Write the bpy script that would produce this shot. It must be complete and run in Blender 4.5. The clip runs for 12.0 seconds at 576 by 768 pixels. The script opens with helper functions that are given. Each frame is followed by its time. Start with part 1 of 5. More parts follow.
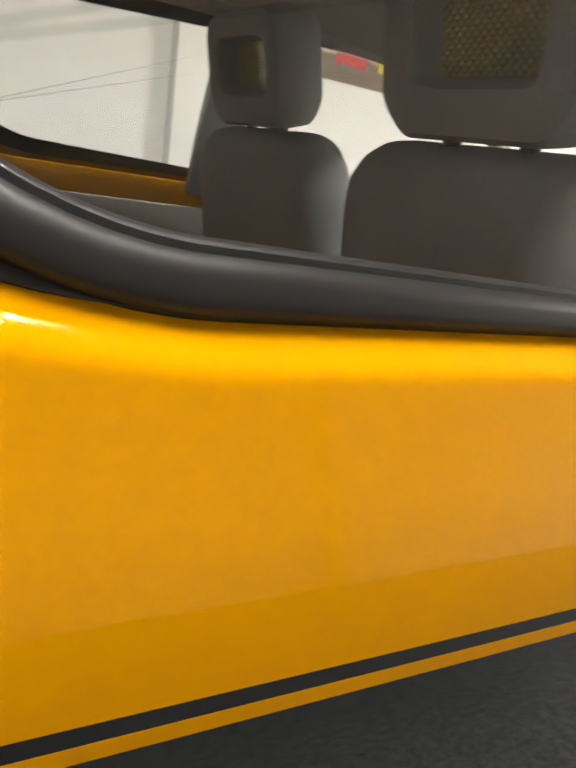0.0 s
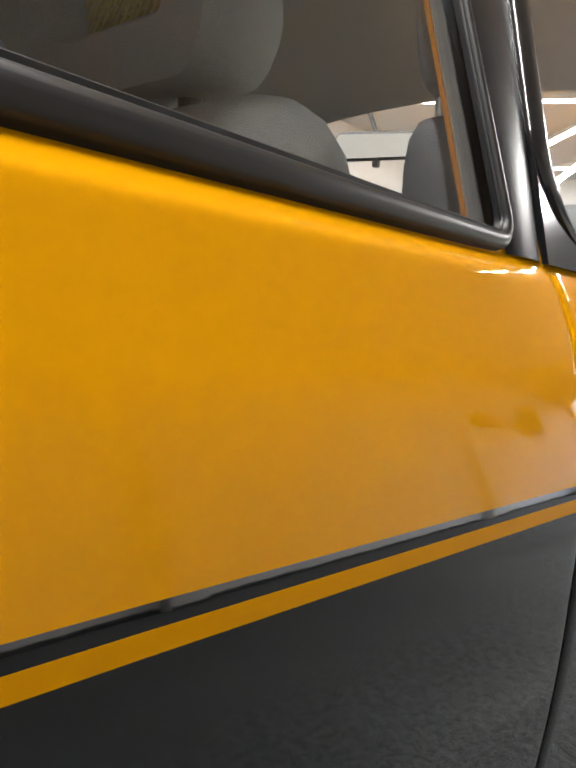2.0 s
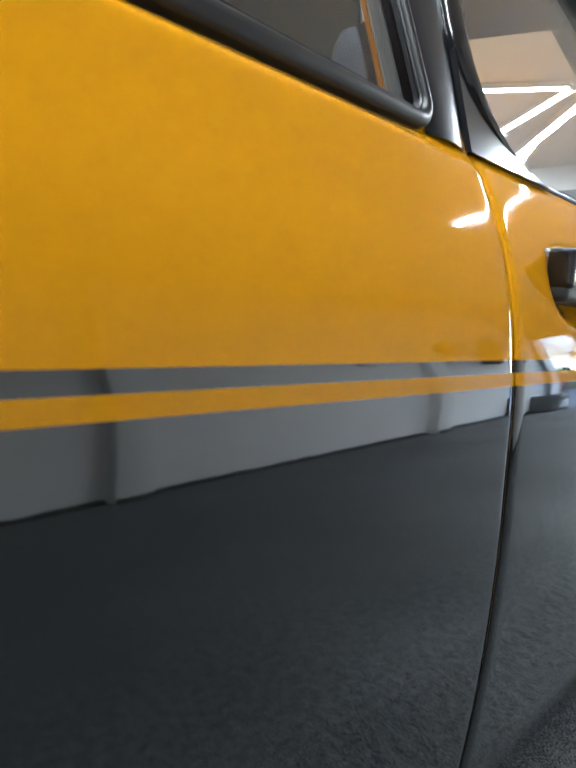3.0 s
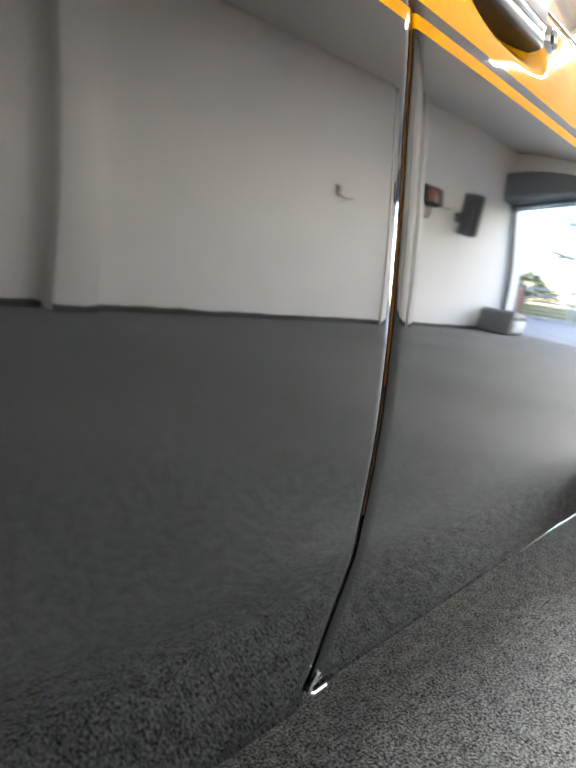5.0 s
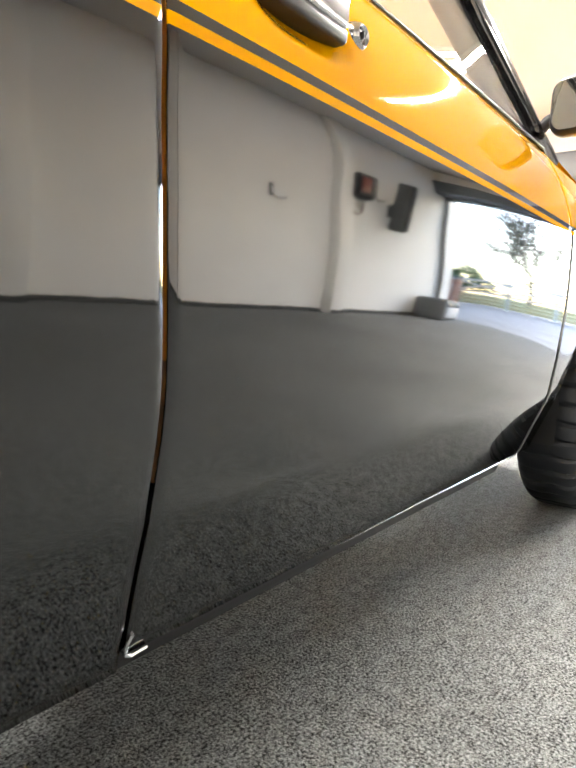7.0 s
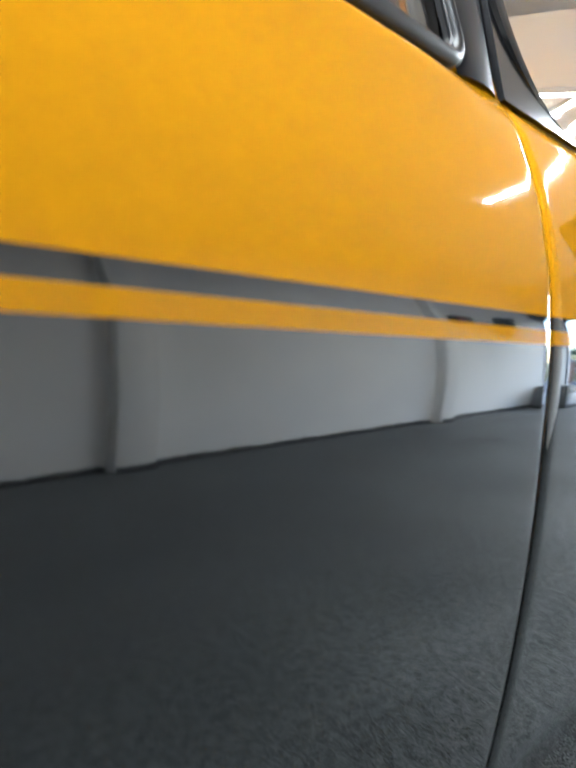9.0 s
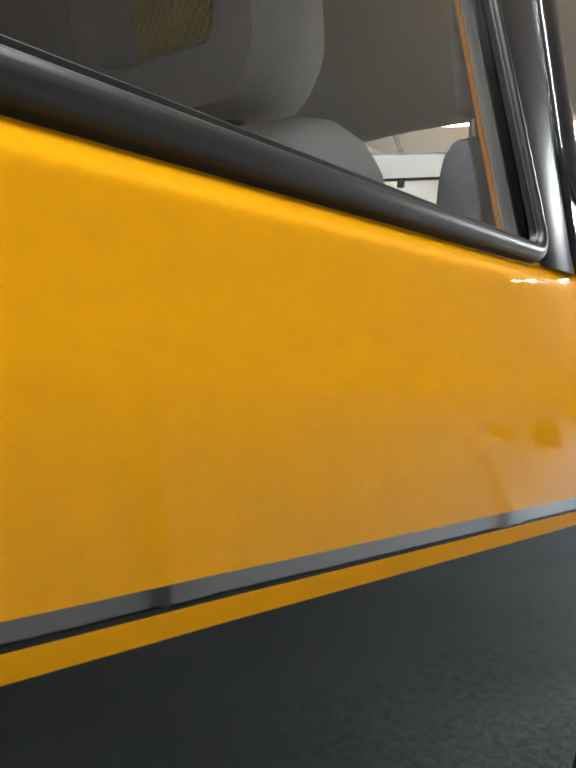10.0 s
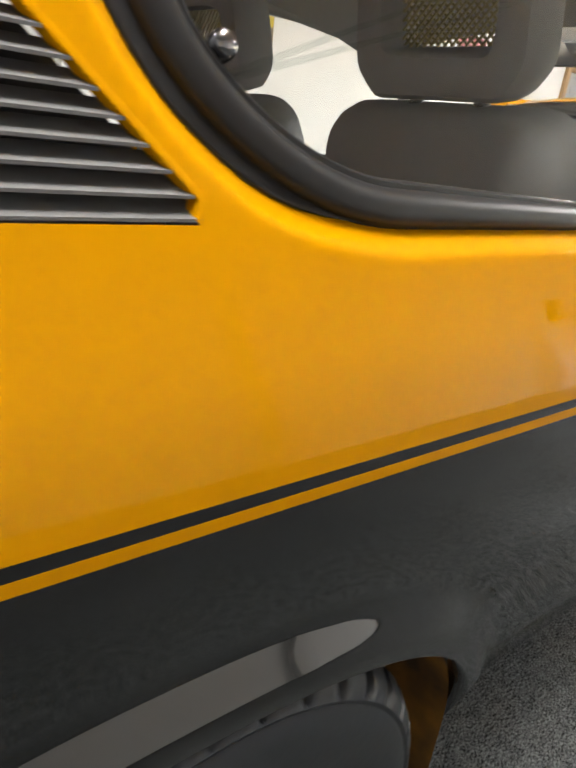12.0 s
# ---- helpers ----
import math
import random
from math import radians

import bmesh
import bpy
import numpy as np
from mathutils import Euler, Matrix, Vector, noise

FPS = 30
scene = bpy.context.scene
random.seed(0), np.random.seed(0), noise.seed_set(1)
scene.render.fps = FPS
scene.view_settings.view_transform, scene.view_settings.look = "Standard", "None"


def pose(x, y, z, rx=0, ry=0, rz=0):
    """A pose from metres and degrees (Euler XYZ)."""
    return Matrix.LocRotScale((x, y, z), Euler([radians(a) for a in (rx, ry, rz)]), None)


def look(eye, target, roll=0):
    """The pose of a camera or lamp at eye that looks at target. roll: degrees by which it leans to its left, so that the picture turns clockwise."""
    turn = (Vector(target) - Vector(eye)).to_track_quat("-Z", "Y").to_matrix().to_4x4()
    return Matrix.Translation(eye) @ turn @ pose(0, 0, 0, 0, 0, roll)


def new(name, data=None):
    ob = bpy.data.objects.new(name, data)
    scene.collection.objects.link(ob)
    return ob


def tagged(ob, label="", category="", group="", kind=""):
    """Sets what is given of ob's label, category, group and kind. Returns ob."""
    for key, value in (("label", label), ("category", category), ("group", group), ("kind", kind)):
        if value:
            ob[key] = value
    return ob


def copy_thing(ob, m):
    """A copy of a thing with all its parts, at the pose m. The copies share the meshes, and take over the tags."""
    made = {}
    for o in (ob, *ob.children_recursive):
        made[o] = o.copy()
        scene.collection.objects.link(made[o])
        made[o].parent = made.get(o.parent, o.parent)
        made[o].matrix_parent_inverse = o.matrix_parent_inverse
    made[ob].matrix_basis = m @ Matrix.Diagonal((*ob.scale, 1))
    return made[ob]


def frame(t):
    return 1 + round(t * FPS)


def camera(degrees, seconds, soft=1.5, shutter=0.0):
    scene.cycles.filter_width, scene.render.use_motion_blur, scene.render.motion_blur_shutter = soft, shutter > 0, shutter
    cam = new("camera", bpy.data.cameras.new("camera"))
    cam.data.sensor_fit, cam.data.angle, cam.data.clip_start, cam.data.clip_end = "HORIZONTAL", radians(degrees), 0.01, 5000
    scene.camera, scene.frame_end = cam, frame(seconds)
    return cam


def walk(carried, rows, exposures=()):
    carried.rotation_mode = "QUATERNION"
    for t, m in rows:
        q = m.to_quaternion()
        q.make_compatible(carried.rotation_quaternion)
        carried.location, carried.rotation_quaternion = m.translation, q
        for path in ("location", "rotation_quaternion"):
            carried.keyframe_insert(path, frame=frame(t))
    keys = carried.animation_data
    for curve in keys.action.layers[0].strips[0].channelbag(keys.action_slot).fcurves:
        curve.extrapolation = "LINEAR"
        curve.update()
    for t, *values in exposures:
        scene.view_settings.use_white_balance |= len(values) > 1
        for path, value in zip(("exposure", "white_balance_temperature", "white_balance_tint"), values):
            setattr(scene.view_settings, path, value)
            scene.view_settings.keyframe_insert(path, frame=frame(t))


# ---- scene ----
cam = camera(52.23, 12.0, soft=2.2, shutter=0.3)
PATH = [
    (0, (-0.0663, -0.1784, 0.9520), (0.8188, 1.4826, 0.2641), 9.92),
    (0.5, (0.0468, -0.1548, 0.8863), (1.2312, 1.3903, 0.4305), 10.06),
    (1, (0.1036, -0.1495, 0.8483), (1.4060, 1.3601, 0.5287), 7.66),
    (1.5, (0.1287, -0.1639, 0.8184), (1.4593, 1.3257, 0.5741), 7.21),
    (2, (0.1770, -0.1643, 0.8253), (1.5097, 1.3151, 0.5607), 5.84),
    (2.5, (0.2032, -0.1736, 0.8019), (1.5885, 1.2754, 0.5568), 4.53),
    (3, (0.2077, -0.1875, 0.7430), (1.6221, 1.2230, 0.5004), 3.69),
    (3.5, (0.2160, -0.2050, 0.6728), (1.6531, 1.1769, 0.4345), 3.41),
    (3.7, (0.2339, -0.2082, 0.6575), (1.6561, 1.1676, 0.4039), 3.58),
    (5.3, (0.3104, -0.2258, 0.5106), (1.7907, 1.1011, 0.2814), 3.01),
    (5.5, (0.3217, -0.2432, 0.5142), (1.8118, 1.0701, 0.2795), 2.58),
    (6, (0.3368, -0.2905, 0.5227), (1.8488, 0.9991, 0.2842), 2.61),
    (6.5, (0.3524, -0.3270, 0.5177), (1.8925, 0.9233, 0.2885), 2.33),
    (6.7, (0.3629, -0.3427, 0.5161), (1.9159, 0.8958, 0.2822), 2.52),
    (8.3, (0.2852, -0.2208, 0.5833), (1.8250, 1.0020, 0.2369), 3.95),
    (8.5, (0.2760, -0.2179, 0.6017), (1.7154, 1.1237, 0.3243), 3.37),
    (9, (0.2244, -0.1647, 0.7040), (1.6026, 1.2484, 0.4927), 4.25),
    (9.5, (0.1906, -0.1447, 0.8020), (1.5161, 1.3610, 0.6241), 5.29),
    (10, (0.1461, -0.1681, 0.8144), (1.4386, 1.3577, 0.6091), 6.21),
    (10.5, (0.0856, -0.1970, 0.8100), (1.3387, 1.3346, 0.4725), 5.80),
    (11, (-0.0316, -0.2354, 0.8780), (1.1671, 1.2510, 0.2963), 5.50),
    (11.5, (-0.1726, -0.2692, 0.9387), (0.9691, 1.2053, 0.2188), 5.60),
    (11.7, (-0.2404, -0.2680, 0.9359), (0.9147, 1.1923, 0.2032), 6.28),
    (12, (-0.3314, -0.2540, 0.9356), (0.8245, 1.1854, 0.1675), 6.64),
]
BASE = 1.25
EXPOSURES = [(t, BASE + e, k, 10.0 if k > 5950 else 5.0) for t, e, k in (
    (0.0, 0.52, 6500), (1.0, 0.38, 6450), (2.0, 0.4, 6250), (3.0, 0.5, 5400), (3.7, 1.0, 5300), (5.3, 1.85, 6400),
    (6.7, 1.78, 6700), (8.5, 1.65, 5800), (9.2, 0.8, 5450), (9.8, 0.5, 5700), (10.6, 0.66, 5850), (11.2, 0.72, 6000), (12.0, 0.52, 6350))]
walk(cam, [(t, look(e, g, r)) for t, e, g, r in PATH], EXPOSURES)

# ---- world, daylight and lamps ----
world = bpy.data.worlds.new("world")
scene.world = world
world.use_nodes = True
wn = world.node_tree.nodes
sky = wn.new("ShaderNodeTexSky")
sky.sky_type, sky.sun_disc = "NISHITA", False
sky.sun_elevation, sky.sun_rotation = radians(32), radians(75)
sky.air_density, sky.dust_density = 1.0, 1.0
wn["Background"].inputs["Strength"].default_value = 0.15
cloud = wn.new("ShaderNodeHueSaturation")
cloud.inputs["Saturation"].default_value = 1.2
cloud.inputs["Value"].default_value = 2.8
world.node_tree.links.new(sky.outputs["Color"], cloud.inputs["Color"])
world.node_tree.links.new(cloud.outputs["Color"], wn["Background"].inputs["Color"])

sun = new("sun", bpy.data.lights.new("sun", "SUN"))
sun.data.energy, sun.data.angle, sun.data.color = 1.5, radians(14), (1.0, 0.96, 0.9)
sun.matrix_world = look((20, 6, 14), (0, 0, 0))

# ---- the garage's measures ----
WALL_R, WALL_L, WALL_B, WALL_F, CEIL = -3.0, 4.2, -3.2, 7.53, 2.68

# ---- materials ----


def material(name, colour, rough=0.5, metal=0.0, spec=0.5, coat=0.0, coat_rough=0.03):
    m = bpy.data.materials.new(name)
    m.use_nodes = True
    b = m.node_tree.nodes["Principled BSDF"]
    b.inputs["Base Color"].default_value = (*colour, 1)
    b.inputs["Roughness"].default_value = rough
    b.inputs["Metallic"].default_value = metal
    b.inputs["Specular IOR Level"].default_value = spec
    b.inputs["Coat Weight"].default_value = coat
    b.inputs["Coat Roughness"].default_value = coat_rough
    return m


def node(m, kind, **values):
    n = m.node_tree.nodes.new(kind)
    for k, v in values.items():
        n.inputs[k.replace("_", " ")].default_value = v
    return n


def vary(m, scale, dark, light, detail=6.0):
    """Two-colour noise into the base colour."""
    t = m.node_tree
    co = t.nodes.new("ShaderNodeTexCoord")
    n = node(m, "ShaderNodeTexNoise", Scale=scale, Detail=detail)
    r = t.nodes.new("ShaderNodeValToRGB")
    r.color_ramp.elements[0].position, r.color_ramp.elements[1].position = 0.3, 0.7
    r.color_ramp.elements[0].color, r.color_ramp.elements[1].color = (*dark, 1), (*light, 1)
    t.links.new(co.outputs["Object"], n.inputs["Vector"])
    t.links.new(n.outputs["Fac"], r.inputs["Fac"])
    t.links.new(r.outputs["Color"], t.nodes["Principled BSDF"].inputs["Base Color"])
    return r


def relief(m, scale, strength, distance=0.002, detail=4.0, kind="ShaderNodeTexNoise", coat=False):
    t = m.node_tree
    co = t.nodes.new("ShaderNodeTexCoord")
    n = t.nodes.new(kind)
    n.inputs["Scale"].default_value = scale
    if kind == "ShaderNodeTexNoise":
        n.inputs["Detail"].default_value = detail
    b = node(m, "ShaderNodeBump", Strength=strength, Distance=distance)
    t.links.new(co.outputs["Object"], n.inputs["Vector"])
    t.links.new(n.outputs[0], b.inputs["Height"])
    p = t.nodes["Principled BSDF"]
    for key in ("Normal", "Coat Normal") if coat else ("Normal",):
        t.links.new(b.outputs["Normal"], p.inputs[key])
    return m


YELLOW = material("yellow_paint", (0.5, 0.219, 0.0), 0.03, 0, 0.1)
wear = node(YELLOW, "ShaderNodeTexNoise", Scale=5.0, Detail=6.0)
haze = node(YELLOW, "ShaderNodeMapRange", To_Min=0.015, To_Max=0.06)
YELLOW.node_tree.links.new(wear.outputs["Fac"], haze.inputs["Value"])
YELLOW.node_tree.links.new(haze.outputs["Result"], YELLOW.node_tree.nodes["Principled BSDF"].inputs["Roughness"])
BLACK = material("gloss_black_paint", (0.0014, 0.0017, 0.0021), 0.04, 0, 0.8)
relief(BLACK, 7.0, 0.012, 0.004, 1.0)
RUBBER = material("black_rubber", (0.013, 0.013, 0.014), 0.42, 0, 0.3)
relief(RUBBER, 60, 0.08, 0.001)
PLASTIC = material("black_plastic", (0.03, 0.03, 0.031), 0.45, 0, 0.5)
relief(PLASTIC, 220, 0.12, 0.0006)
SATIN = material("satin_black_trim", (0.02, 0.02, 0.021), 0.36, 0, 0.4)
CHROME = material("chrome", (0.5, 0.5, 0.51), 0.11, 1.0)
ALLOY = material("brushed_aluminium", (0.7, 0.7, 0.71), 0.22, 1.0)
TYRE = material("tyre_rubber", (0.018, 0.02, 0.024), 0.42, 0, 0.3)
relief(TYRE, 90, 0.2, 0.001)
FABRIC = material("grey_seat_cloth", (0.3, 0.3, 0.305), 0.95, 0, 0.2)
vary(FABRIC, 220, (0.235, 0.235, 0.242), (0.285, 0.285, 0.292))
relief(FABRIC, 600, 0.1, 0.001)
LINING = material("dark_headlining", (0.32, 0.302, 0.272), 0.95, 0, 0.2)
relief(LINING, 400, 0.2, 0.001)
PAINT_W = material("white_wall_paint", (0.74, 0.735, 0.72), 0.6, 0, 0.35)
vary(PAINT_W, 1.6, (0.78, 0.775, 0.76), (0.84, 0.835, 0.82), 8)
relief(PAINT_W, 30, 0.25, 0.006, 8)
CEILING = material("white_ceiling_paint", (0.64, 0.625, 0.59), 0.7, 0, 0.3)
relief(CEILING, 25, 0.15, 0.004)
GREYP = material("grey_board", (0.28, 0.28, 0.28), 0.6)
WOOD = material("bare_wood", (0.38, 0.22, 0.09), 0.6)
vary(WOOD, 12, (0.3, 0.17, 0.07), (0.44, 0.27, 0.12))
CARPET = material("grey_speckled_carpet", (0.2, 0.2, 0.19), 0.95, 0, 0.1)
GLASS = bpy.data.materials.new("car_glass")
GLASS.use_nodes = True
gn = GLASS.node_tree
gn.nodes.remove(gn.nodes["Principled BSDF"])
tr = gn.nodes.new("ShaderNodeBsdfTransparent")
tr.inputs["Color"].default_value = (0.93, 0.94, 0.935, 1)
gl = gn.nodes.new("ShaderNodeBsdfGlossy")
gl.inputs["Roughness"].default_value = 0.01
fr = gn.nodes.new("ShaderNodeLayerWeight")
fr.inputs["Blend"].default_value = 0.5
pw = gn.nodes.new("ShaderNodeMath")
pw.operation = "POWER"
pw.inputs[1].default_value = 5.0
ad = gn.nodes.new("ShaderNodeMath")
ad.operation = "MULTIPLY_ADD"
ad.inputs[1].default_value, ad.inputs[2].default_value = 0.9, 0.024
mx = gn.nodes.new("ShaderNodeMixShader")
gn.links.new(fr.outputs["Facing"], pw.inputs[0])
gn.links.new(pw.outputs["Value"], ad.inputs[0])
gn.links.new(ad.outputs["Value"], mx.inputs["Fac"])
gn.links.new(tr.outputs["BSDF"], mx.inputs[1])
gn.links.new(gl.outputs["BSDF"], mx.inputs[2])
gn.links.new(mx.outputs["Shader"], gn.nodes["Material Output"].inputs["Surface"])


def carpet_nodes():
    """Short cut pile: salt-and-pepper tufts with lit tips, and broad wear."""
    m, t = CARPET, CARPET.node_tree
    co = t.nodes.new("ShaderNodeTexCoord")
    tuft = node(m, "ShaderNodeTexNoise", Scale=230.0, Detail=2.0, Roughness=0.7)
    clump = node(m, "ShaderNodeTexNoise", Scale=45.0, Detail=3.0)
    big = node(m, "ShaderNodeTexNoise", Scale=1.1, Detail=7.0)
    low = node(m, "ShaderNodeMapRange", From_Min=0.3, From_Max=0.7, To_Min=-0.75, To_Max=-0.5)
    mix = t.nodes.new("ShaderNodeMath")
    mix.operation = "MULTIPLY_ADD"
    mix.inputs[1].default_value = 2.3
    r = t.nodes.new("ShaderNodeValToRGB")
    for e, p, c in zip(r.color_ramp.elements, (0.2, 0.95), (0.005, 0.25)):
        e.position, e.color = p, (c * 0.95, c, c * 1.01, 1)
    wear = node(m, "ShaderNodeMapRange", From_Min=0.3, From_Max=0.7, To_Min=0.78, To_Max=1.2)
    mul = t.nodes.new("ShaderNodeVectorMath")
    mul.operation = "SCALE"
    b = node(m, "ShaderNodeBump", Strength=0.5, Distance=0.004)
    for n in (tuft, clump, big):
        t.links.new(co.outputs["Object"], n.inputs["Vector"])
    t.links.new(tuft.outputs["Fac"], mix.inputs[0])
    t.links.new(clump.outputs["Fac"], low.inputs["Value"])
    t.links.new(low.outputs["Result"], mix.inputs[2])
    t.links.new(mix.outputs["Value"], r.inputs["Fac"])
    t.links.new(big.outputs["Fac"], wear.inputs["Value"])
    t.links.new(r.outputs["Color"], mul.inputs[0])
    t.links.new(wear.outputs["Result"], mul.inputs["Scale"])
    t.links.new(mul.outputs["Vector"], t.nodes["Principled BSDF"].inputs["Base Color"])
    t.links.new(mix.outputs["Value"], b.inputs["Height"])
    t.links.new(b.outputs["Normal"], t.nodes["Principled BSDF"].inputs["Normal"])


carpet_nodes()
CARPET.node_tree.nodes["Principled BSDF"].inputs["Sheen Weight"].default_value = 0.1
CARPET.node_tree.nodes["Principled BSDF"].inputs["Sheen Roughness"].default_value = 0.45


def glow(name, colour, strength):
    m = material(name, colour, 0.4)
    b = m.node_tree.nodes["Principled BSDF"]
    b.inputs["Emission Color"].default_value = (*colour, 1)
    b.inputs["Emission Strength"].default_value = strength
    return m


TUBE = glow("lit_led_tube", (1.0, 0.955, 0.89), 12.0)

# ---- mesh helpers ----


def mesh_of(name, verts, faces, mats, index=None, smooth=True):
    me = bpy.data.meshes.new(name)
    me.from_pydata([tuple(v) for v in verts], [], faces)
    for m in mats if isinstance(mats, (list, tuple)) else [mats]:
        me.materials.append(m)
    if index is not None:
        me.polygons.foreach_set("material_index", index)
    me.polygons.foreach_set("use_smooth", [smooth] * len(me.polygons))
    me.update()
    return me


def part(name, me, parent=None, label=""):
    ob = new(name, me)
    if parent is not None:
        ob.parent = parent
    return tagged(ob, label)


def of_bm(name, bm, mats, smooth=False):
    bmesh.ops.recalc_face_normals(bm, faces=bm.faces)
    me = bpy.data.meshes.new(name)
    bm.to_mesh(me)
    bm.free()
    for m in mats if isinstance(mats, (list, tuple)) else [mats]:
        me.materials.append(m)
    me.polygons.foreach_set("use_smooth", [smooth] * len(me.polygons))
    if smooth:
        me.set_sharp_from_angle(angle=radians(40))
    return me


def box(name, lo, hi, mats, bevel=0.0, seg=2, m=None):
    bm = bmesh.new()
    bmesh.ops.create_cube(bm, size=1)
    lo, hi = Vector(lo), Vector(hi)
    for v in bm.verts:
        v.co = Vector([lo[i] + (v.co[i] + 0.5) * (hi[i] - lo[i]) for i in range(3)])
    if bevel:
        bmesh.ops.bevel(bm, geom=bm.edges[:], offset=bevel, segments=seg, profile=0.5, affect="EDGES")
    if m is not None:
        bmesh.ops.transform(bm, matrix=m, verts=bm.verts)
    return of_bm(name, bm, mats, bool(bevel))


def slab(name, outline, depth, mats, bevel=0.0, place=None, seg=2):
    """An outline in the plane, extruded upwards by depth; place turns and moves it."""
    bm = bmesh.new()
    f = bm.faces.new([bm.verts.new((x, y, 0)) for x, y in outline])
    r = bmesh.ops.extrude_face_region(bm, geom=[f])
    bmesh.ops.translate(bm, vec=(0, 0, depth), verts=[g for g in r["geom"] if isinstance(g, bmesh.types.BMVert)])
    if bevel:
        es = [e for e in bm.edges if abs(e.verts[0].co.z - e.verts[1].co.z) < 1e-6]
        bmesh.ops.bevel(bm, geom=es, offset=bevel, segments=seg, profile=0.5, affect="EDGES")
    if place is not None:
        bmesh.ops.transform(bm, matrix=place, verts=bm.verts)
    return of_bm(name, bm, mats, bool(bevel))


def lathe(name, profile, n, mats, place=None, index=None):
    """Profile of (radius, height) pairs turned round z."""
    vs, fs, ix = [], [], []
    for k in range(n):
        a = 2 * math.pi * k / n
        vs += [(r * math.cos(a), r * math.sin(a), h) for r, h in profile]
    c = len(profile)
    for k in range(n):
        for j in range(c - 1):
            fs.append((k * c + j, ((k + 1) % n) * c + j, ((k + 1) % n) * c + j + 1, k * c + j + 1))
            ix.append(index[j] if index else 0)
    if place is not None:
        vs = [place @ Vector(v) for v in vs]
    me = mesh_of(name, vs, fs, mats, ix)
    me.set_sharp_from_angle(angle=radians(50))
    return me


def sweep(name, path, section, mats, closed=False, up=Vector((0, 1, 0))):
    """A section of (side, up) pairs carried along a path; up stays near the given direction."""
    vs, fs = [], []
    n, c = len(path), len(section)
    path = [Vector(p) for p in path]
    for i, p in enumerate(path):
        a = path[(i - 1) % n] if closed or i else p
        b = path[(i + 1) % n] if closed or i < n - 1 else p
        t = (b - a).normalized()
        s = t.cross(up).normalized()
        u = s.cross(t).normalized()
        vs += [p + s * q[0] + u * q[1] for q in section]
    for i in range(n if closed else n - 1):
        for j in range(c):
            k = (j + 1) % c
            fs.append((i * c + j, i * c + k, ((i + 1) % n) * c + k, ((i + 1) % n) * c + j))
    if not closed:
        fs += [tuple(range(c))[::-1], tuple((n - 1) * c + j for j in range(c))]
    me = mesh_of(name, vs, fs, mats)
    me.set_sharp_from_angle(angle=radians(45))
    return me


def ring(r, n=10, flat=1.0):
    return [(r * math.cos(2 * math.pi * k / n), r * flat * math.sin(2 * math.pi * k / n)) for k in range(n)]


def rounded(pts, radius, seg=6):
    """Rounds the corners of a closed outline; radius: one number or one for each corner."""
    out, n = [], len(pts)
    for i, p in enumerate(pts):
        r = radius[i] if isinstance(radius, (list, tuple)) else radius
        p, a, b = Vector(p), Vector(pts[i - 1]), Vector(pts[(i + 1) % n])
        da, db = (a - p).normalized(), (b - p).normalized()
        if r <= 0:
            out.append(tuple(p))
            continue
        half = da.angle(db) / 2
        d = r / math.tan(half)
        s, e = p + da * d, p + db * d
        c = p + (da + db).normalized() * (r / math.sin(half))
        va, vb = s - c, e - c
        for k in range(seg + 1):
            w = va.lerp(vb, k / seg)
            out.append(tuple(c + w.normalized() * r))
    return out


def thing(name, label, category, at=(0, 0, 0), group="", kind=""):
    return tagged(new(name, None), label, category, group, kind) if at == (0, 0, 0) else placed(name, label, category, at, group, kind)


def placed(name, label, category, at, group, kind):
    ob = tagged(new(name, None), label, category, group, kind)
    ob.location = at
    return ob


def put(name, me, label, category, group="", kind=""):
    return tagged(new(name, me), label, category, group, kind)


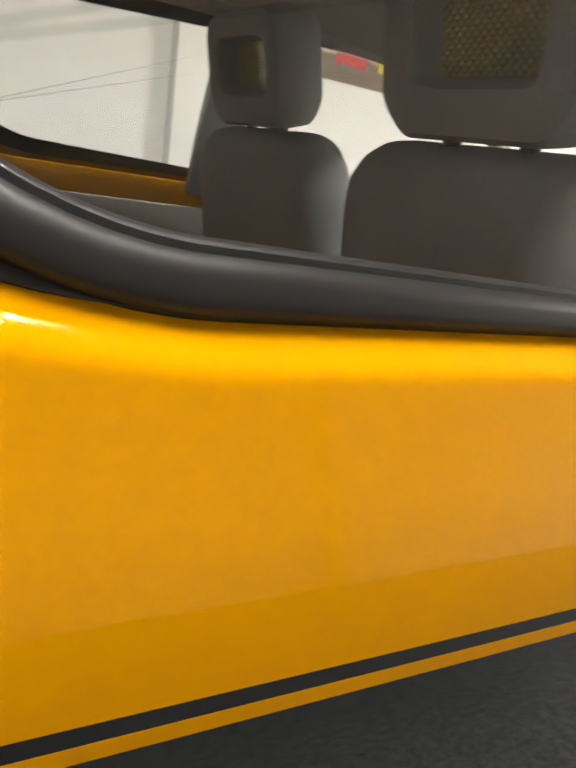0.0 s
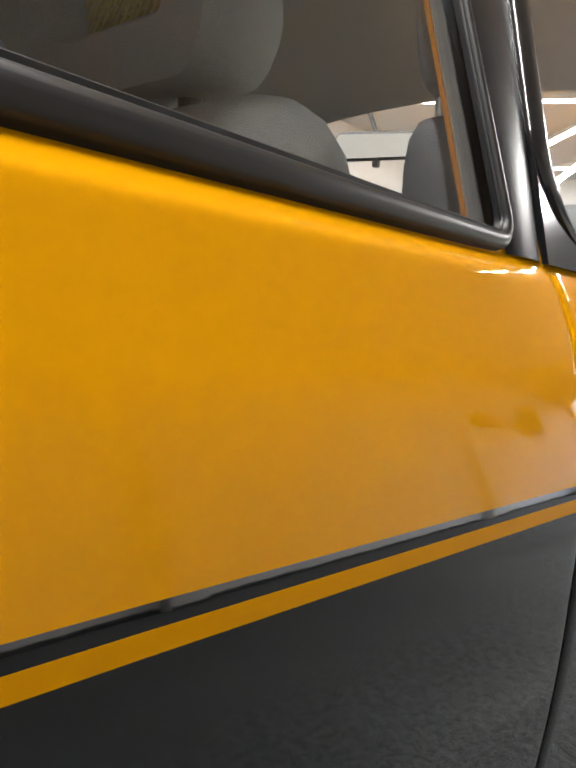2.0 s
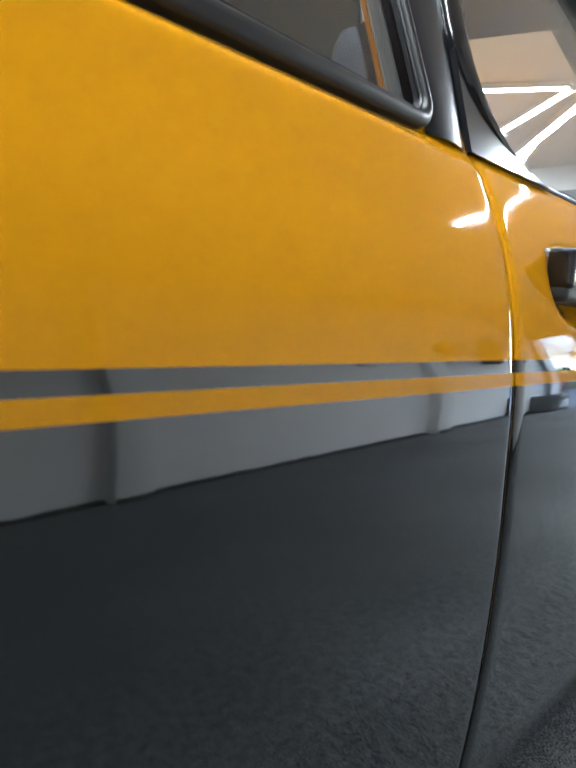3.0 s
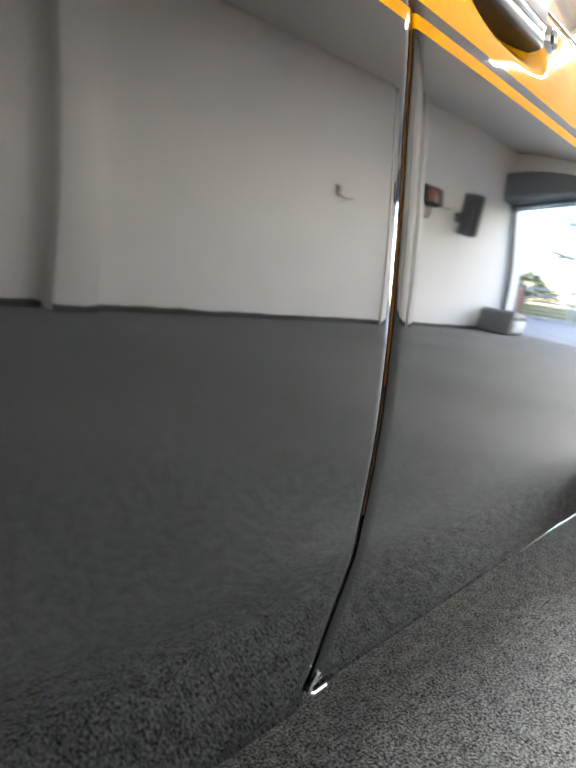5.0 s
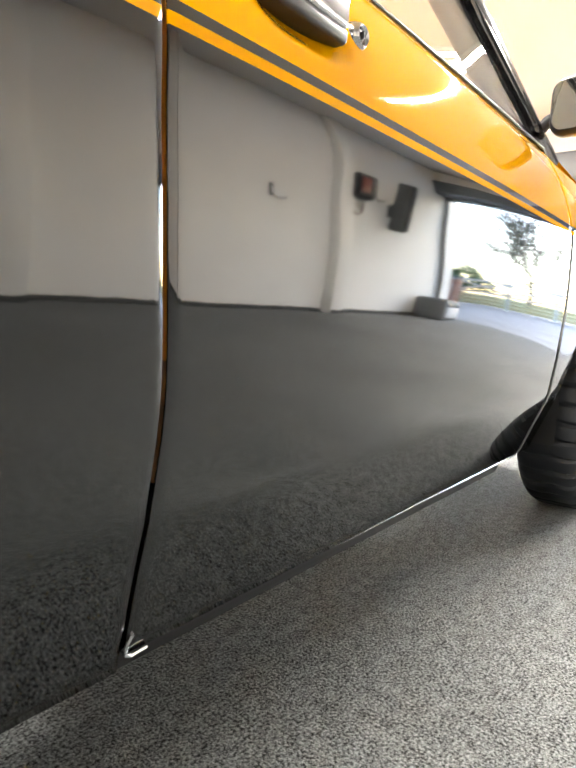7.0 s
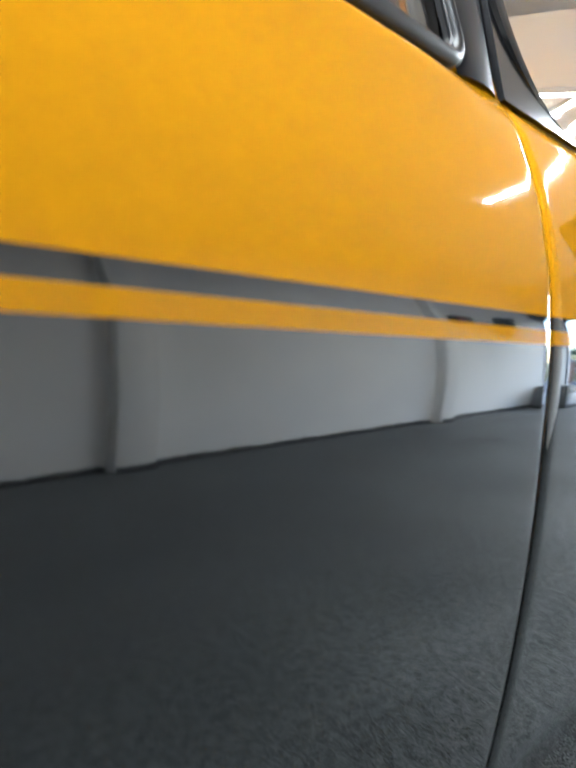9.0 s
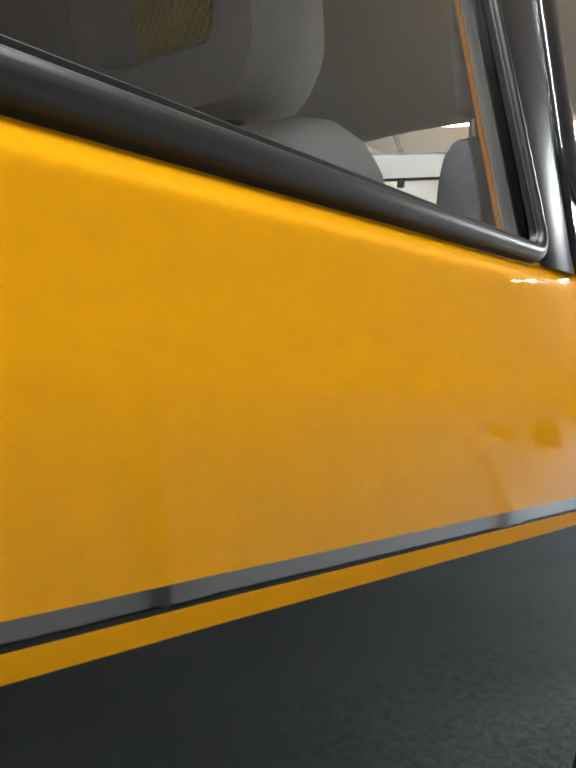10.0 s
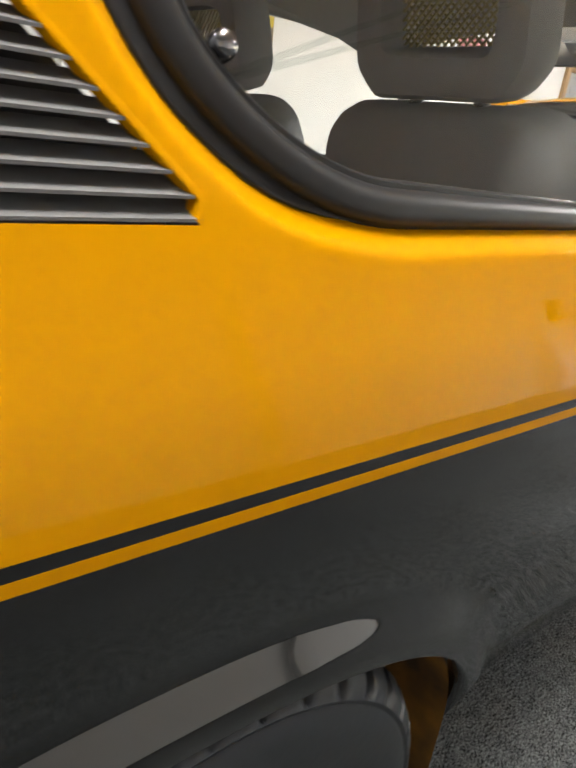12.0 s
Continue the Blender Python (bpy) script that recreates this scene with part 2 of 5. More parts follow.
# ---- the garage ----
def build_garage():
    s = "structure"
    put("floor", box("floor", (WALL_B, WALL_R, -0.12), (WALL_F, WALL_L, 0.0), CARPET), "grey speckled carpet over the garage floor", "floor", kind=s)
    put("wall_right", box("wall_right", (WALL_B - 0.2, WALL_R - 0.2, -0.12), (WALL_F + 0.25, WALL_R, CEIL + 0.25), PAINT_W), "white painted rough block garage wall", "wall", kind=s)
    put("wall_left", box("wall_left", (WALL_B - 0.2, WALL_L, -0.12), (WALL_F + 0.25, WALL_L + 0.2, CEIL + 0.25), PAINT_W), "white painted garage wall with pier and poster", "wall", kind=s)
    put("wall_back", box("wall_back", (WALL_B - 0.2, WALL_R, -0.12), (WALL_B, WALL_L, CEIL + 0.25), PAINT_W), "plain white painted back wall", "wall", kind=s)
    put("ceiling", box("ceiling", (WALL_B, WALL_R, CEIL), (WALL_F, WALL_L, CEIL + 0.2), CEILING), "plain white painted ceiling", "ceiling", kind=s)
    for name, lo, hi in (("wall_front_right", WALL_R, WALL_R + 0.06), ("wall_front_left", 3.5, WALL_L)):
        put(name, box(name, (WALL_F, lo, -0.12), (WALL_F + 0.25, hi, CEIL + 0.25), PAINT_W), "white painted wall beside the garage opening", "wall", kind=s)
    put("wall_front_top", box("wall_front_top", (WALL_F, WALL_R + 0.06, 2.12), (WALL_F + 0.25, 3.5, CEIL + 0.25), PAINT_W), "white painted lintel over the garage opening", "wall", kind=s)
    for x, wide in ((1.695, 0.26), (4.918, 0.23)):
        put("pier", box("pier", (x, WALL_R, 0), (x + wide, WALL_R + 0.13, CEIL), PAINT_W, 0.006), "white painted pier standing out from the wall", "pier", "wall piers", s)
    put("pier", box("pier", (0.97, WALL_L - 0.18, 0), (1.3, WALL_L, CEIL), PAINT_W, 0.012), "white painted pier on the far wall", "pier", "wall piers", s)


build_garage()

# ---- the ground outside ----
CONCRETE = material("driveway_concrete", (0.16, 0.16, 0.16), 0.85)
vary(CONCRETE, 2.5, (0.13, 0.13, 0.13), (0.19, 0.19, 0.19))
GRASS = material("winter_grass", (0.12, 0.14, 0.04), 0.9)
vary(GRASS, 1.5, (0.1, 0.13, 0.035), (0.2, 0.19, 0.07))
put("ground", box("ground", (WALL_F, -900, -0.3), (2500, 900, -0.02), GRASS), "green and straw-coloured field grass", "ground", kind="structure")
put("road", box("road", (WALL_F + 0.0, -14, -0.02), (WALL_F + 12, 14, -0.004), CONCRETE), "pale concrete driveway outside the garage", "driveway", kind="structure")

# ---- ceiling lights ----
def build_batten(a, b, watts):
    a, b = Vector(a), Vector(b)
    d = (b - a).normalized()
    t = thing("led_batten", "lit white LED tube light fixed to the ceiling", "light", group="ceiling LED tubes")
    part("tube", sweep("tube", [a, b], ring(0.016, 12), TUBE, up=Vector((0, 0, 1))), t, "glowing white tube")
    part("base", sweep("base", [a + Vector((0, 0, 0.024)), b + Vector((0, 0, 0.024))], [(-0.05, -0.031), (-0.045, -0.031), (-0.034, -0.007), (0.034, -0.007), (0.045, -0.031), (0.05, -0.031), (0.044, 0.015), (-0.044, 0.015)], PAINT_W, up=Vector((0, 0, 1))), t)
    for p, q in ((a, a - d * 0.03), (b, b + d * 0.03)):
        part("end_cap", sweep("end_cap", [p, q], ring(0.02, 12), PAINT_W, up=Vector((0, 0, 1))), t)
    lamp = new("tube_light", bpy.data.lights.new("tube_light", "AREA"))
    lamp.data.shape, lamp.data.size, lamp.data.size_y = "RECTANGLE", (b - a).length, 0.03
    lamp.data.energy, lamp.data.color = watts * (b - a).length, (1.0, 0.955, 0.89)
    side = Vector((0, 0, 1)).cross(d)
    lamp.matrix_world = Matrix.Translation((a + b) / 2 - Vector((0, 0, 0.018))) @ Matrix((d, side, Vector((0, 0, 1)))).transposed().to_4x4()
    lamp.parent = t


LZ = CEIL - 0.04
ZIG = [(4.25, 3.3, LZ), (5.15, 1.78, LZ), (6.62, 3.72, LZ), (6.86, 2.9, LZ)]
ZIG_NEAR = [(3.92, -1.05, LZ), (4.25, 0.65, LZ), (2.9, 0.9, LZ)]
# ZIG_BACK: unseen tubes, added overhead to brighten the car's shoulder and far wall
ZIG_BACK = [(-0.75, -0.35, LZ), (0.3, 0.45, LZ), (0.45, 1.9, LZ)]
for chain, watts in ((ZIG, 4.5), (ZIG_NEAR, 34.0), (ZIG_BACK, 17.0)):
    for a, b in zip(chain, chain[1:]):
        va, vb = Vector(a), Vector(b)
        dv = (vb - va).normalized() * 0.04
        build_batten(va + dv, vb - dv, watts)

# ---- the car's body surface: y of its flank by x and z ----
CO = (-5.9971, 0.77659, 2.0018, 0.55341, -0.024725, -0.0096377)
Z_S1, Z_S2, Z_S3, Z_KINK, Z_BELT = 0.7195, 0.7103, 0.701, 0.366, 0.879
MID = 0.785
AXLE_R, AXLE_F, AXLE_Z = -0.2, 2.13, 0.28
HUB_Z = 0.278
HALF = {AXLE_R: 0.405, AXLE_F: 0.345}
# outline of the rear side window, outside of its rubber (x, z)
WIN = rounded([(0.605, 0.8805), (0.604, 1.252), (-0.10, 1.235), (-0.245, 1.05), (-0.075, 0.8795)], [0.03, 0.05, 0.1, 0.16, 0.25], 10)


def poly(z):
    v = 0.0
    for c in CO:
        v = v * (z - 0.6) + c
    return v


def flank(z):
    """The door's section: y by z."""
    if z < Z_KINK:
        s = Z_KINK - z
        return poly(Z_KINK) + 0.0031 + 0.09 * s + 0.26 * (s - 0.010 * (1 - math.exp(-s / 0.010)))
    if z > 0.85:
        s = z - 0.85
        return poly(0.85) - 0.0031 + 0.559 * s + 7.0 * s * s
    return poly(z) - 0.0015 * math.erf((z - 0.5) / 0.05) - 0.0016 * math.erf((z - 0.665) / 0.035)


def plan(x):
    y = (0.013 if x > 0.6 else 0.001) * (x - 0.6) ** 2 - 0.014 * (x - 0.62)
    if x < -0.55:
        y += 0.9 * (-0.55 - x) ** 2
    if x > 2.3:
        y += 0.7 * (x - 2.3) ** 2
    return y


def arch(x, axle):
    """Height of the wheel arch's edge over x, or None beside it."""
    u = abs(x - axle) / HALF[axle]
    return AXLE_Z - 0.02 + 0.279 * (1 - u ** 2.3) ** (1 / 2.3) if u < 1 else None


def flare(x, z):
    """The arch's lip stands out a little."""
    out = 0.0
    for axle, steep in ((AXLE_R, 0.62), (AXLE_F, 0.0)):
        u, w = (x - axle) / HALF[axle], max(z - AXLE_Z + 0.02, 0) / 0.279
        d = ((abs(u) ** 2.3 + w ** 2.3) ** (1 / 2.3) - 1) * 0.28
        if -0.06 < d < 0.2:
            out -= steep * 0.004 * (math.log(1 + math.exp((0.052 - d) / 0.004)) - math.log(1 + math.exp((0.014 - d) / 0.004)))
    return out


def inside(p, poly_pts):
    x, z = p
    hit = False
    for (x1, z1), (x2, z2) in zip(poly_pts, poly_pts[1:] + poly_pts[:1]):
        if (z1 > z) != (z2 > z) and x < (x2 - x1) * (z - z1) / (z2 - z1) + x1:
            hit = not hit
    return hit


def edge_distance(p, pts):
    best, x, z = 9.0, p[0], p[1]
    for (x1, z1), (x2, z2) in zip(pts, pts[1:] + pts[:1]):
        dx, dz = x2 - x1, z2 - z1
        t = max(0, min(1, ((x - x1) * dx + (z - z1) * dz) / (dx * dx + dz * dz + 1e-12)))
        best = min(best, math.hypot(x - x1 - t * dx, z - z1 - t * dz))
    return best


def tumble(z):
    """The side above the belt, leaning in."""
    return 0.069 + 0.37 * (z - Z_BELT)


def skin(x, z):
    """The flank with its bow and twist along the car."""
    u = max(-0.35, min(0.6, x - 0.62))
    g = z - 0.6 if z < 0.7 else max(0.0, 0.1 * (0.87 - z) / 0.17)
    h = 0.0
    if 0.6 < z < 0.68:
        h = 13 * (z - 0.6) ** 2
    elif 0.68 <= z < 0.88:
        k = (z - 0.68) / 0.2
        h = 0.0832 * (2 * k ** 3 - 3 * k * k + 1) + 2.08 * 0.2 * (k ** 3 - 2 * k * k + k)
    d, w = max(-0.16, min(0.11, z - 0.6)), 0.04 * math.log(1 + math.exp((x - 0.22) / 0.04))
    press = 0.0024 * w + 0.0525 * w * d - 0.0030 * d - 0.1159 * d * d - 0.6758 * d ** 3
    return flank(z) + plan(x) - 0.064 * (u * g + min(0.1, u) * h) + press


def step(a, b, v):
    t = max(0.0, min(1.0, (v - a) / (b - a)))
    return t * t * (3 - 2 * t)


CREASE = 0.0165


def rear_side(x, z):
    """The quarter panel's surface: the flank, and above it the pillar; a sharp crease runs round the window, dished from there to the rubber."""
    if z < 0.80:
        return skin(x, z) + flare(x, z)
    fore = skin(x, min(z, Z_BELT)) + 0.37 * max(0.0, z - Z_BELT)
    w = max(step(0.5, 0.615, x), step(0.3, 0.5, x) * step(Z_BELT, Z_BELT + 0.006, z))
    if w == 1:
        return fore
    base = skin(x, 0.80) + 0.37 * (z - 0.80)
    d = 0.0 if inside((x, z), WIN_LIP) else edge_distance((x, z), WIN_LIP)
    ramp = 0.0016 * math.log(1 + math.exp((CREASE - d) / 0.0016)) / CREASE
    return (base + (tumble(z) + plan(x) + 0.003 - base) * min(1.0, ramp)) * (1 - w) + fore * w


def zrange(a, b, n):
    return [a + (b - a) * k / n for k in range(n + 1)]


def low_rows(zb, n1=12, n2=36):
    """Heights from a panel's lower edge up to the stripe, with a row on the crease."""
    zk = max(Z_KINK, zb + 0.004)
    return zrange(zb, zk, n1)[:-1] + zrange(zk, Z_S3, n2)


def lean_of_gap(x, z):
    """The gap behind the door leans forwards over the stripe and under the crease."""
    s = 0.029 * (min(z, Z_BELT) - Z_S1) / 0.157 - 0.06 * max(0.0, z - Z_BELT) if z > Z_S1 else 0.017 * max(0.0, Z_KINK - z) / 0.144
    s += 0.011 * math.exp(-(((z - 0.445) / 0.09) ** 2)) - 0.002 * math.exp(-(((z - 0.66) / 0.05) ** 2))
    return s * max(0.0, 1 - abs(x - 0.6225) / 0.2)


def flank_panel(name, xs, bottom, top_rows, surface, mirror, front_edge, rear_edge, holes=()):
    """A sheet of the flank. The stripes run along fixed heights; edges at the gaps fold inwards."""
    cols = []
    r = 0.0025
    if rear_edge:
        cols += [(xs[0], 0.018)] + [(xs[0] + r - r * math.cos(a), r - r * math.sin(a)) for a in (0.0, 0.5, 1.0)]
    cols += [(x, 0.0) for x in xs if (not rear_edge or x > xs[0] + r * 0.99) and (not front_edge or x < xs[-1] - r * 0.99)]
    if front_edge:
        cols += [(xs[-1] - r + r * math.cos(a), r - r * math.sin(a)) for a in (1.0, 0.5, 0.0)] + [(xs[-1], 0.018)]
    vs, fs, ix = [], [], []
    counts = 0
    for x, dy in cols:
        rows = low_rows(bottom(x)) + top_rows
        zs = [rows[0]] + rows
        counts = len(zs)
        for k, z in enumerate(zs):
            y = surface(x, z) + dy + (0.03 if k == 0 else 0.0)
            vs.append((x + lean_of_gap(x, z), 2 * MID - y if mirror else y, z))
    for i in range(len(cols) - 1):
        for k in range(counts - 1):
            a, b, c, d = i * counts + k, (i + 1) * counts + k, (i + 1) * counts + k + 1, i * counts + k + 1
            xm, zm = (vs[a][0] + vs[b][0]) / 2, (vs[a][2] + vs[d][2]) / 2
            if holes and any(inside((xm, zm), h) for h in holes):
                continue
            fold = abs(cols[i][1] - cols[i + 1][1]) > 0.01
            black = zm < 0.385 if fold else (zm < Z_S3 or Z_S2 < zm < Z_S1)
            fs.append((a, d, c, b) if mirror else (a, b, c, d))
            # folds take darker browns lower down, to give the gap its shade
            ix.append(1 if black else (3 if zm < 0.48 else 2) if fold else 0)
    return mesh_of(name, vs, fs, [YELLOW, BLACK, SEAM, SEAM_DARK], ix)


# yellow edge paint with the gap's shade put into the colour, deepest low down
SEAM = material("shade_browned_panel_edge", (0.27, 0.1, 0.004), 0.35, 0, 0.4)
SEAM_DARK = material("shade_darkened_lower_edge", (0.09, 0.038, 0.008), 0.5, 0, 0.4)
vary(SEAM_DARK, 40, (0.05, 0.022, 0.006), (0.14, 0.055, 0.008))
STRIPE_ROWS = [0.7058, Z_S2, 0.7152, Z_S1]
BELT_ROWS = zrange(Z_S1, 0.85, 30)[1:] + zrange(0.85, Z_BELT, 9)[1:]
X_GAP, X_DOOR, X_FRONT = 0.6209, 0.6251, 1.70
WIN_HOLE = [(x + (0.18 - x) * 0.012, z + (1.06 - z) * 0.03) for x, z in WIN]
LOUVRE = [(-0.161, 0.882), (-0.156, 0.896), (-0.325, 1.07), (-0.42, 1.07), (-0.43, 0.882)]


def quarter_bottom(x):
    h = arch(x, AXLE_R)
    low = 0.205 if x > AXLE_R else 0.26
    return max(low, h) if h is not None else low


def dense(a, b, step, *spots):
    """Even steps from a to b, finer next to the ends of the arches."""
    out = zrange(a, b, max(2, round((b - a) / step)))
    for s in spots:
        out += [s + d for d in (-0.012, -0.007, -0.004, -0.002, -0.001, -0.0004, 0.0004, 0.001, 0.002, 0.004, 0.007, 0.012)]
    return sorted(set(round(v, 5) for v in out if a <= v <= b))


def build_quarter(car, mirror):
    xs = sorted(set(dense(-0.86, X_GAP, 0.008, AXLE_R - 0.405, AXLE_R + 0.405) + [round(v, 5) for v in zrange(-0.45, -0.06, 130)]))
    rows = STRIPE_ROWS + zrange(Z_S1, 0.80, 9)[1:] + zrange(0.80, 1.28, 192)[1:]
    me = flank_panel("quarter_panel", xs, quarter_bottom, rows, rear_side, mirror, True, False, (WIN_HOLE, LOUVRE))
    return part("quarter_panel", me, car, "yellow over gloss black rear quarter panel with twin stripes")


def front_bottom(x):
    h = arch(x, AXLE_F)
    return max(0.22, h) if h is not None else 0.22


def wing_rows():
    return STRIPE_ROWS + zrange(Z_S1, 0.85, 14)[1:] + zrange(0.85, Z_BELT, 9)[1:]


def door_surface(x, z):
    """The door's skin, with the hollow behind its handle."""
    u, w = (x - 0.780) / 0.088, (z - 0.780) / 0.043
    d = math.hypot(abs(u) ** 1.3, abs(w) ** 1.3)
    hollow = 0.020 * (1 - min(1.0, d) ** 2) ** 2 if d < 1 else 0.0
    return skin(x, z) + flare(x, z) + hollow


def wing_surface(x, z):
    return skin(x, z) + flare(x, z)


def mir(y, mirror):
    return 2 * MID - y if mirror else y


def build_door(car, mirror):
    xs = sorted(set(dense(X_DOOR, X_FRONT, 0.012) + [round(v, 5) for v in zrange(0.69, 0.88, 48)]))
    me = flank_panel("door", xs, lambda x: 0.222, STRIPE_ROWS + BELT_ROWS, door_surface, mirror, True, True)
    return part("door", me, car, "yellow over gloss black door with twin stripes")


def win_point(x, z, sink=0.0, mirror=False):
    return (x, mir(tumble(z) + plan(x) + sink, mirror), z)


def inset(pts, d):
    """An outline moved inwards (or outwards, d < 0) by d."""
    out, n = [], len(pts)
    area = sum(pts[i - 1][0] * pts[i][1] - pts[i][0] * pts[i - 1][1] for i in range(n))
    sgn = 1 if area > 0 else -1
    for i in range(n):
        (x0, z0), (x2, z2) = pts[i - 1], pts[(i + 1) % n]
        tx, tz = x2 - x0, z2 - z0
        k = math.hypot(tx, tz) or 1
        out.append((pts[i][0] - sgn * tz / k * d, pts[i][1] + sgn * tx / k * d))
    return out


def lip_width(x, z):
    """How far the rubber's flat outer lip shows round the rear of the window, from 0 to 1."""
    return step(0.0, -0.11, x)


# the flat lip outside the rubber, and the outline that it gives
LIP = [(-0.001, -0.006), (-0.001, 0.0005), (0.005, 0.0022), (0.0115, 0.0018), (0.0135, 0.0), (0.0135, -0.006)]
WIN_LIP = [(x + (a - x) * lip_width(x, z), z + (b - z) * lip_width(x, z)) for (x, z), (a, b) in zip(WIN, inset(WIN, -0.0125))]
# the rubber's section: one rounded face, a groove and a thin lip on the glass
SEAL = [(0.002, -0.008), (0.002, -0.001), (0.0, 0.001), (-0.001, 0.0045), (-0.004, 0.0085), (-0.009, 0.0115), (-0.015, 0.0132), (-0.020, 0.0135), (-0.024, 0.0122),
        (-0.0268, 0.0095), (-0.0282, 0.0065), (-0.0288, 0.0048), (-0.0297, 0.005), (-0.0325, 0.0058), (-0.0338, 0.0045), (-0.0345, 0.002), (-0.0348, -0.0048)]


def band(name, outline, section, mats, mirror, surface=None, skip=None, taper=None):
    """A moulding round an outline in x and z. Section: (outwards in the plane, outwards from the car)."""
    n, c = len(outline), len(section)
    area = sum(outline[i - 1][0] * outline[i][1] - outline[i][0] * outline[i - 1][1] for i in range(n))
    sgn = -1 if area > 0 else 1
    vs, fs = [], []
    for i in range(n):
        (x0, z0), (x2, z2) = outline[i - 1], outline[(i + 1) % n]
        k = math.hypot(x2 - x0, z2 - z0) or 1
        nx, nz = -sgn * (z2 - z0) / k, sgn * (x2 - x0) / k
        x, z = outline[i]
        for o, h in section:
            if taper:
                o, h = o * taper(x, z), h * (0.4 + 0.6 * taper(x, z))
            px, pz = x + nx * o, z + nz * o
            y = surface(px, pz) - h if surface else tumble(z) + plan(x) + 0.37 * (pz - z) - h
            vs.append((px, mir(y, mirror), pz))
    for i in range(n):
        if skip and skip(outline[i], outline[(i + 1) % n]):
            continue
        for j in range(c):
            a, b = i * c + j, i * c + (j + 1) % c
            d, e = ((i + 1) % n) * c + j, ((i + 1) % n) * c + (j + 1) % c
            fs.append((a, b, e, d))
    bm = bmesh.new()
    bvs = [bm.verts.new(v) for v in vs]
    for f in fs:
        bm.faces.new([bvs[k] for k in f])
    return of_bm(name, bm, mats, True)


def sheet(name, outline, mats, mirror, sink, thick=0.004, lean=tumble):
    """A flat panel or pane that follows the leaning side."""
    bm = bmesh.new()
    f = bm.faces.new([bm.verts.new((x, mir(lean(z) + plan(x) + sink, mirror), z)) for x, z in outline])
    r = bmesh.ops.extrude_face_region(bm, geom=[f])
    bmesh.ops.translate(bm, vec=(0, -thick if mirror else thick, 0), verts=[g for g in r["geom"] if isinstance(g, bmesh.types.BMVert)])
    return of_bm(name, bm, mats)


DOOR_WIN = rounded([(0.677, 0.888), (0.738, 1.25), (1.14, 1.262), (1.68, 0.902)], [0.085, 0.03, 0.03, 0.012], 12)
FAR_DOOR_WIN = rounded([(0.657, 0.888), (0.640, 1.25), (1.14, 1.262), (1.68, 0.902)], [0.085, 0.03, 0.03, 0.012], 12)
FRAME = [(0.03, -0.012), (0.031, 0.004), (0.027, 0.011), (0.018, 0.014), (0.008, 0.011), (0.003, 0.005), (0.0, 0.004), (-0.004, 0.002), (-0.004, -0.012)]


def slim_front(x, z):
    """The rubber thins towards the door."""
    return 1 - 0.5 * step(0.14, 0.40, x) - 0.13 * step(0.58, 0.598, x)


def build_side_window(car, mirror):
    seal = part("window_seal", band("window_seal", WIN, SEAL, RUBBER, mirror, taper=slim_front), car, "thick black rubber window surround")
    part("seal_lip", band("seal_lip", WIN, LIP, RUBBER, mirror, None, lambda p, q: min(p[0], q[0]) > 0.0, lip_width), seal, "flat black rubber lip")
    pane = part("quarter_window", sheet("quarter_window", inset(WIN, 0.008), GLASS, mirror, 0.004, 0.003), car, "clear rear side window glass")
    pane.visible_shadow = False
    if not mirror:
        m = Matrix.Translation(win_point(-0.118, 0.985, -0.003)) @ Matrix.Rotation(radians(90), 4, "X") @ Matrix.Rotation(radians(-18), 4, "X")
        prof = [(0.0001, 0.009), (0.004, 0.0085), (0.0072, 0.0062), (0.0092, 0.003), (0.0098, 0.0), (0.0098, -0.004)]
        part("catch_knob", lathe("catch_knob", prof, 28, KNOB, m), pane, "domed glossy black window catch")
    return seal


def build_louvre(car, mirror):
    grille = part("vent_grille", sheet("vent_grille", inset(LOUVRE, -0.004), PLASTIC, mirror, 0.03, 0.004), car, "black plastic pillar vent grille with slats")
    rim = rounded(LOUVRE, [0.004, 0.004, 0.03, 0.03, 0.02], 4)
    part("vent_edge", band("vent_edge", rim, [(0.0045, 0.0), (0.002, 0.0009), (-0.0005, 0.0007), (-0.0025, -0.003), (-0.003, -0.01), (0.0, -0.01), (0.0045, -0.004)], YELLOW, mirror, rear_side, lambda p, q: max(p[1], q[1]) < 0.886), car)
    z = 0.884
    while z < 1.063:
        zs = z + 0.003
        xf = -0.157 - max(0.0, zs - 0.896) / (1.07 - 0.896) * 0.169 + 0.001
        xr = -0.43 + (zs - 0.882) / 0.19 * 0.01 + 0.004
        vs = []
        for x in (xr, xf):
            yo = rear_side(x, zs) - 0.001
            for dy, dz in ((0.0, 0.0), (0.0, 0.002), (0.024, 0.0105), (0.024, 0.008)):
                vs.append((x, mir(yo + dy, mirror), z + dz))
        fs = [(0, 1, 5, 4), (1, 2, 6, 5), (2, 3, 7, 6), (3, 0, 4, 7), (0, 3, 2, 1), (4, 5, 6, 7)]
        part("slat", mesh_of("slat", vs, fs, SLAT, smooth=False), grille)
        z += 0.0127
    return grille


KNOB = material("dark_chrome", (0.2, 0.2, 0.21), 0.12, 1.0)
SLAT = material("worn_black_slats", (0.13, 0.13, 0.132), 0.45, 0, 0.5)
relief(SLAT, 160, 0.1, 0.0006)


GAP_LEAN = 0.17


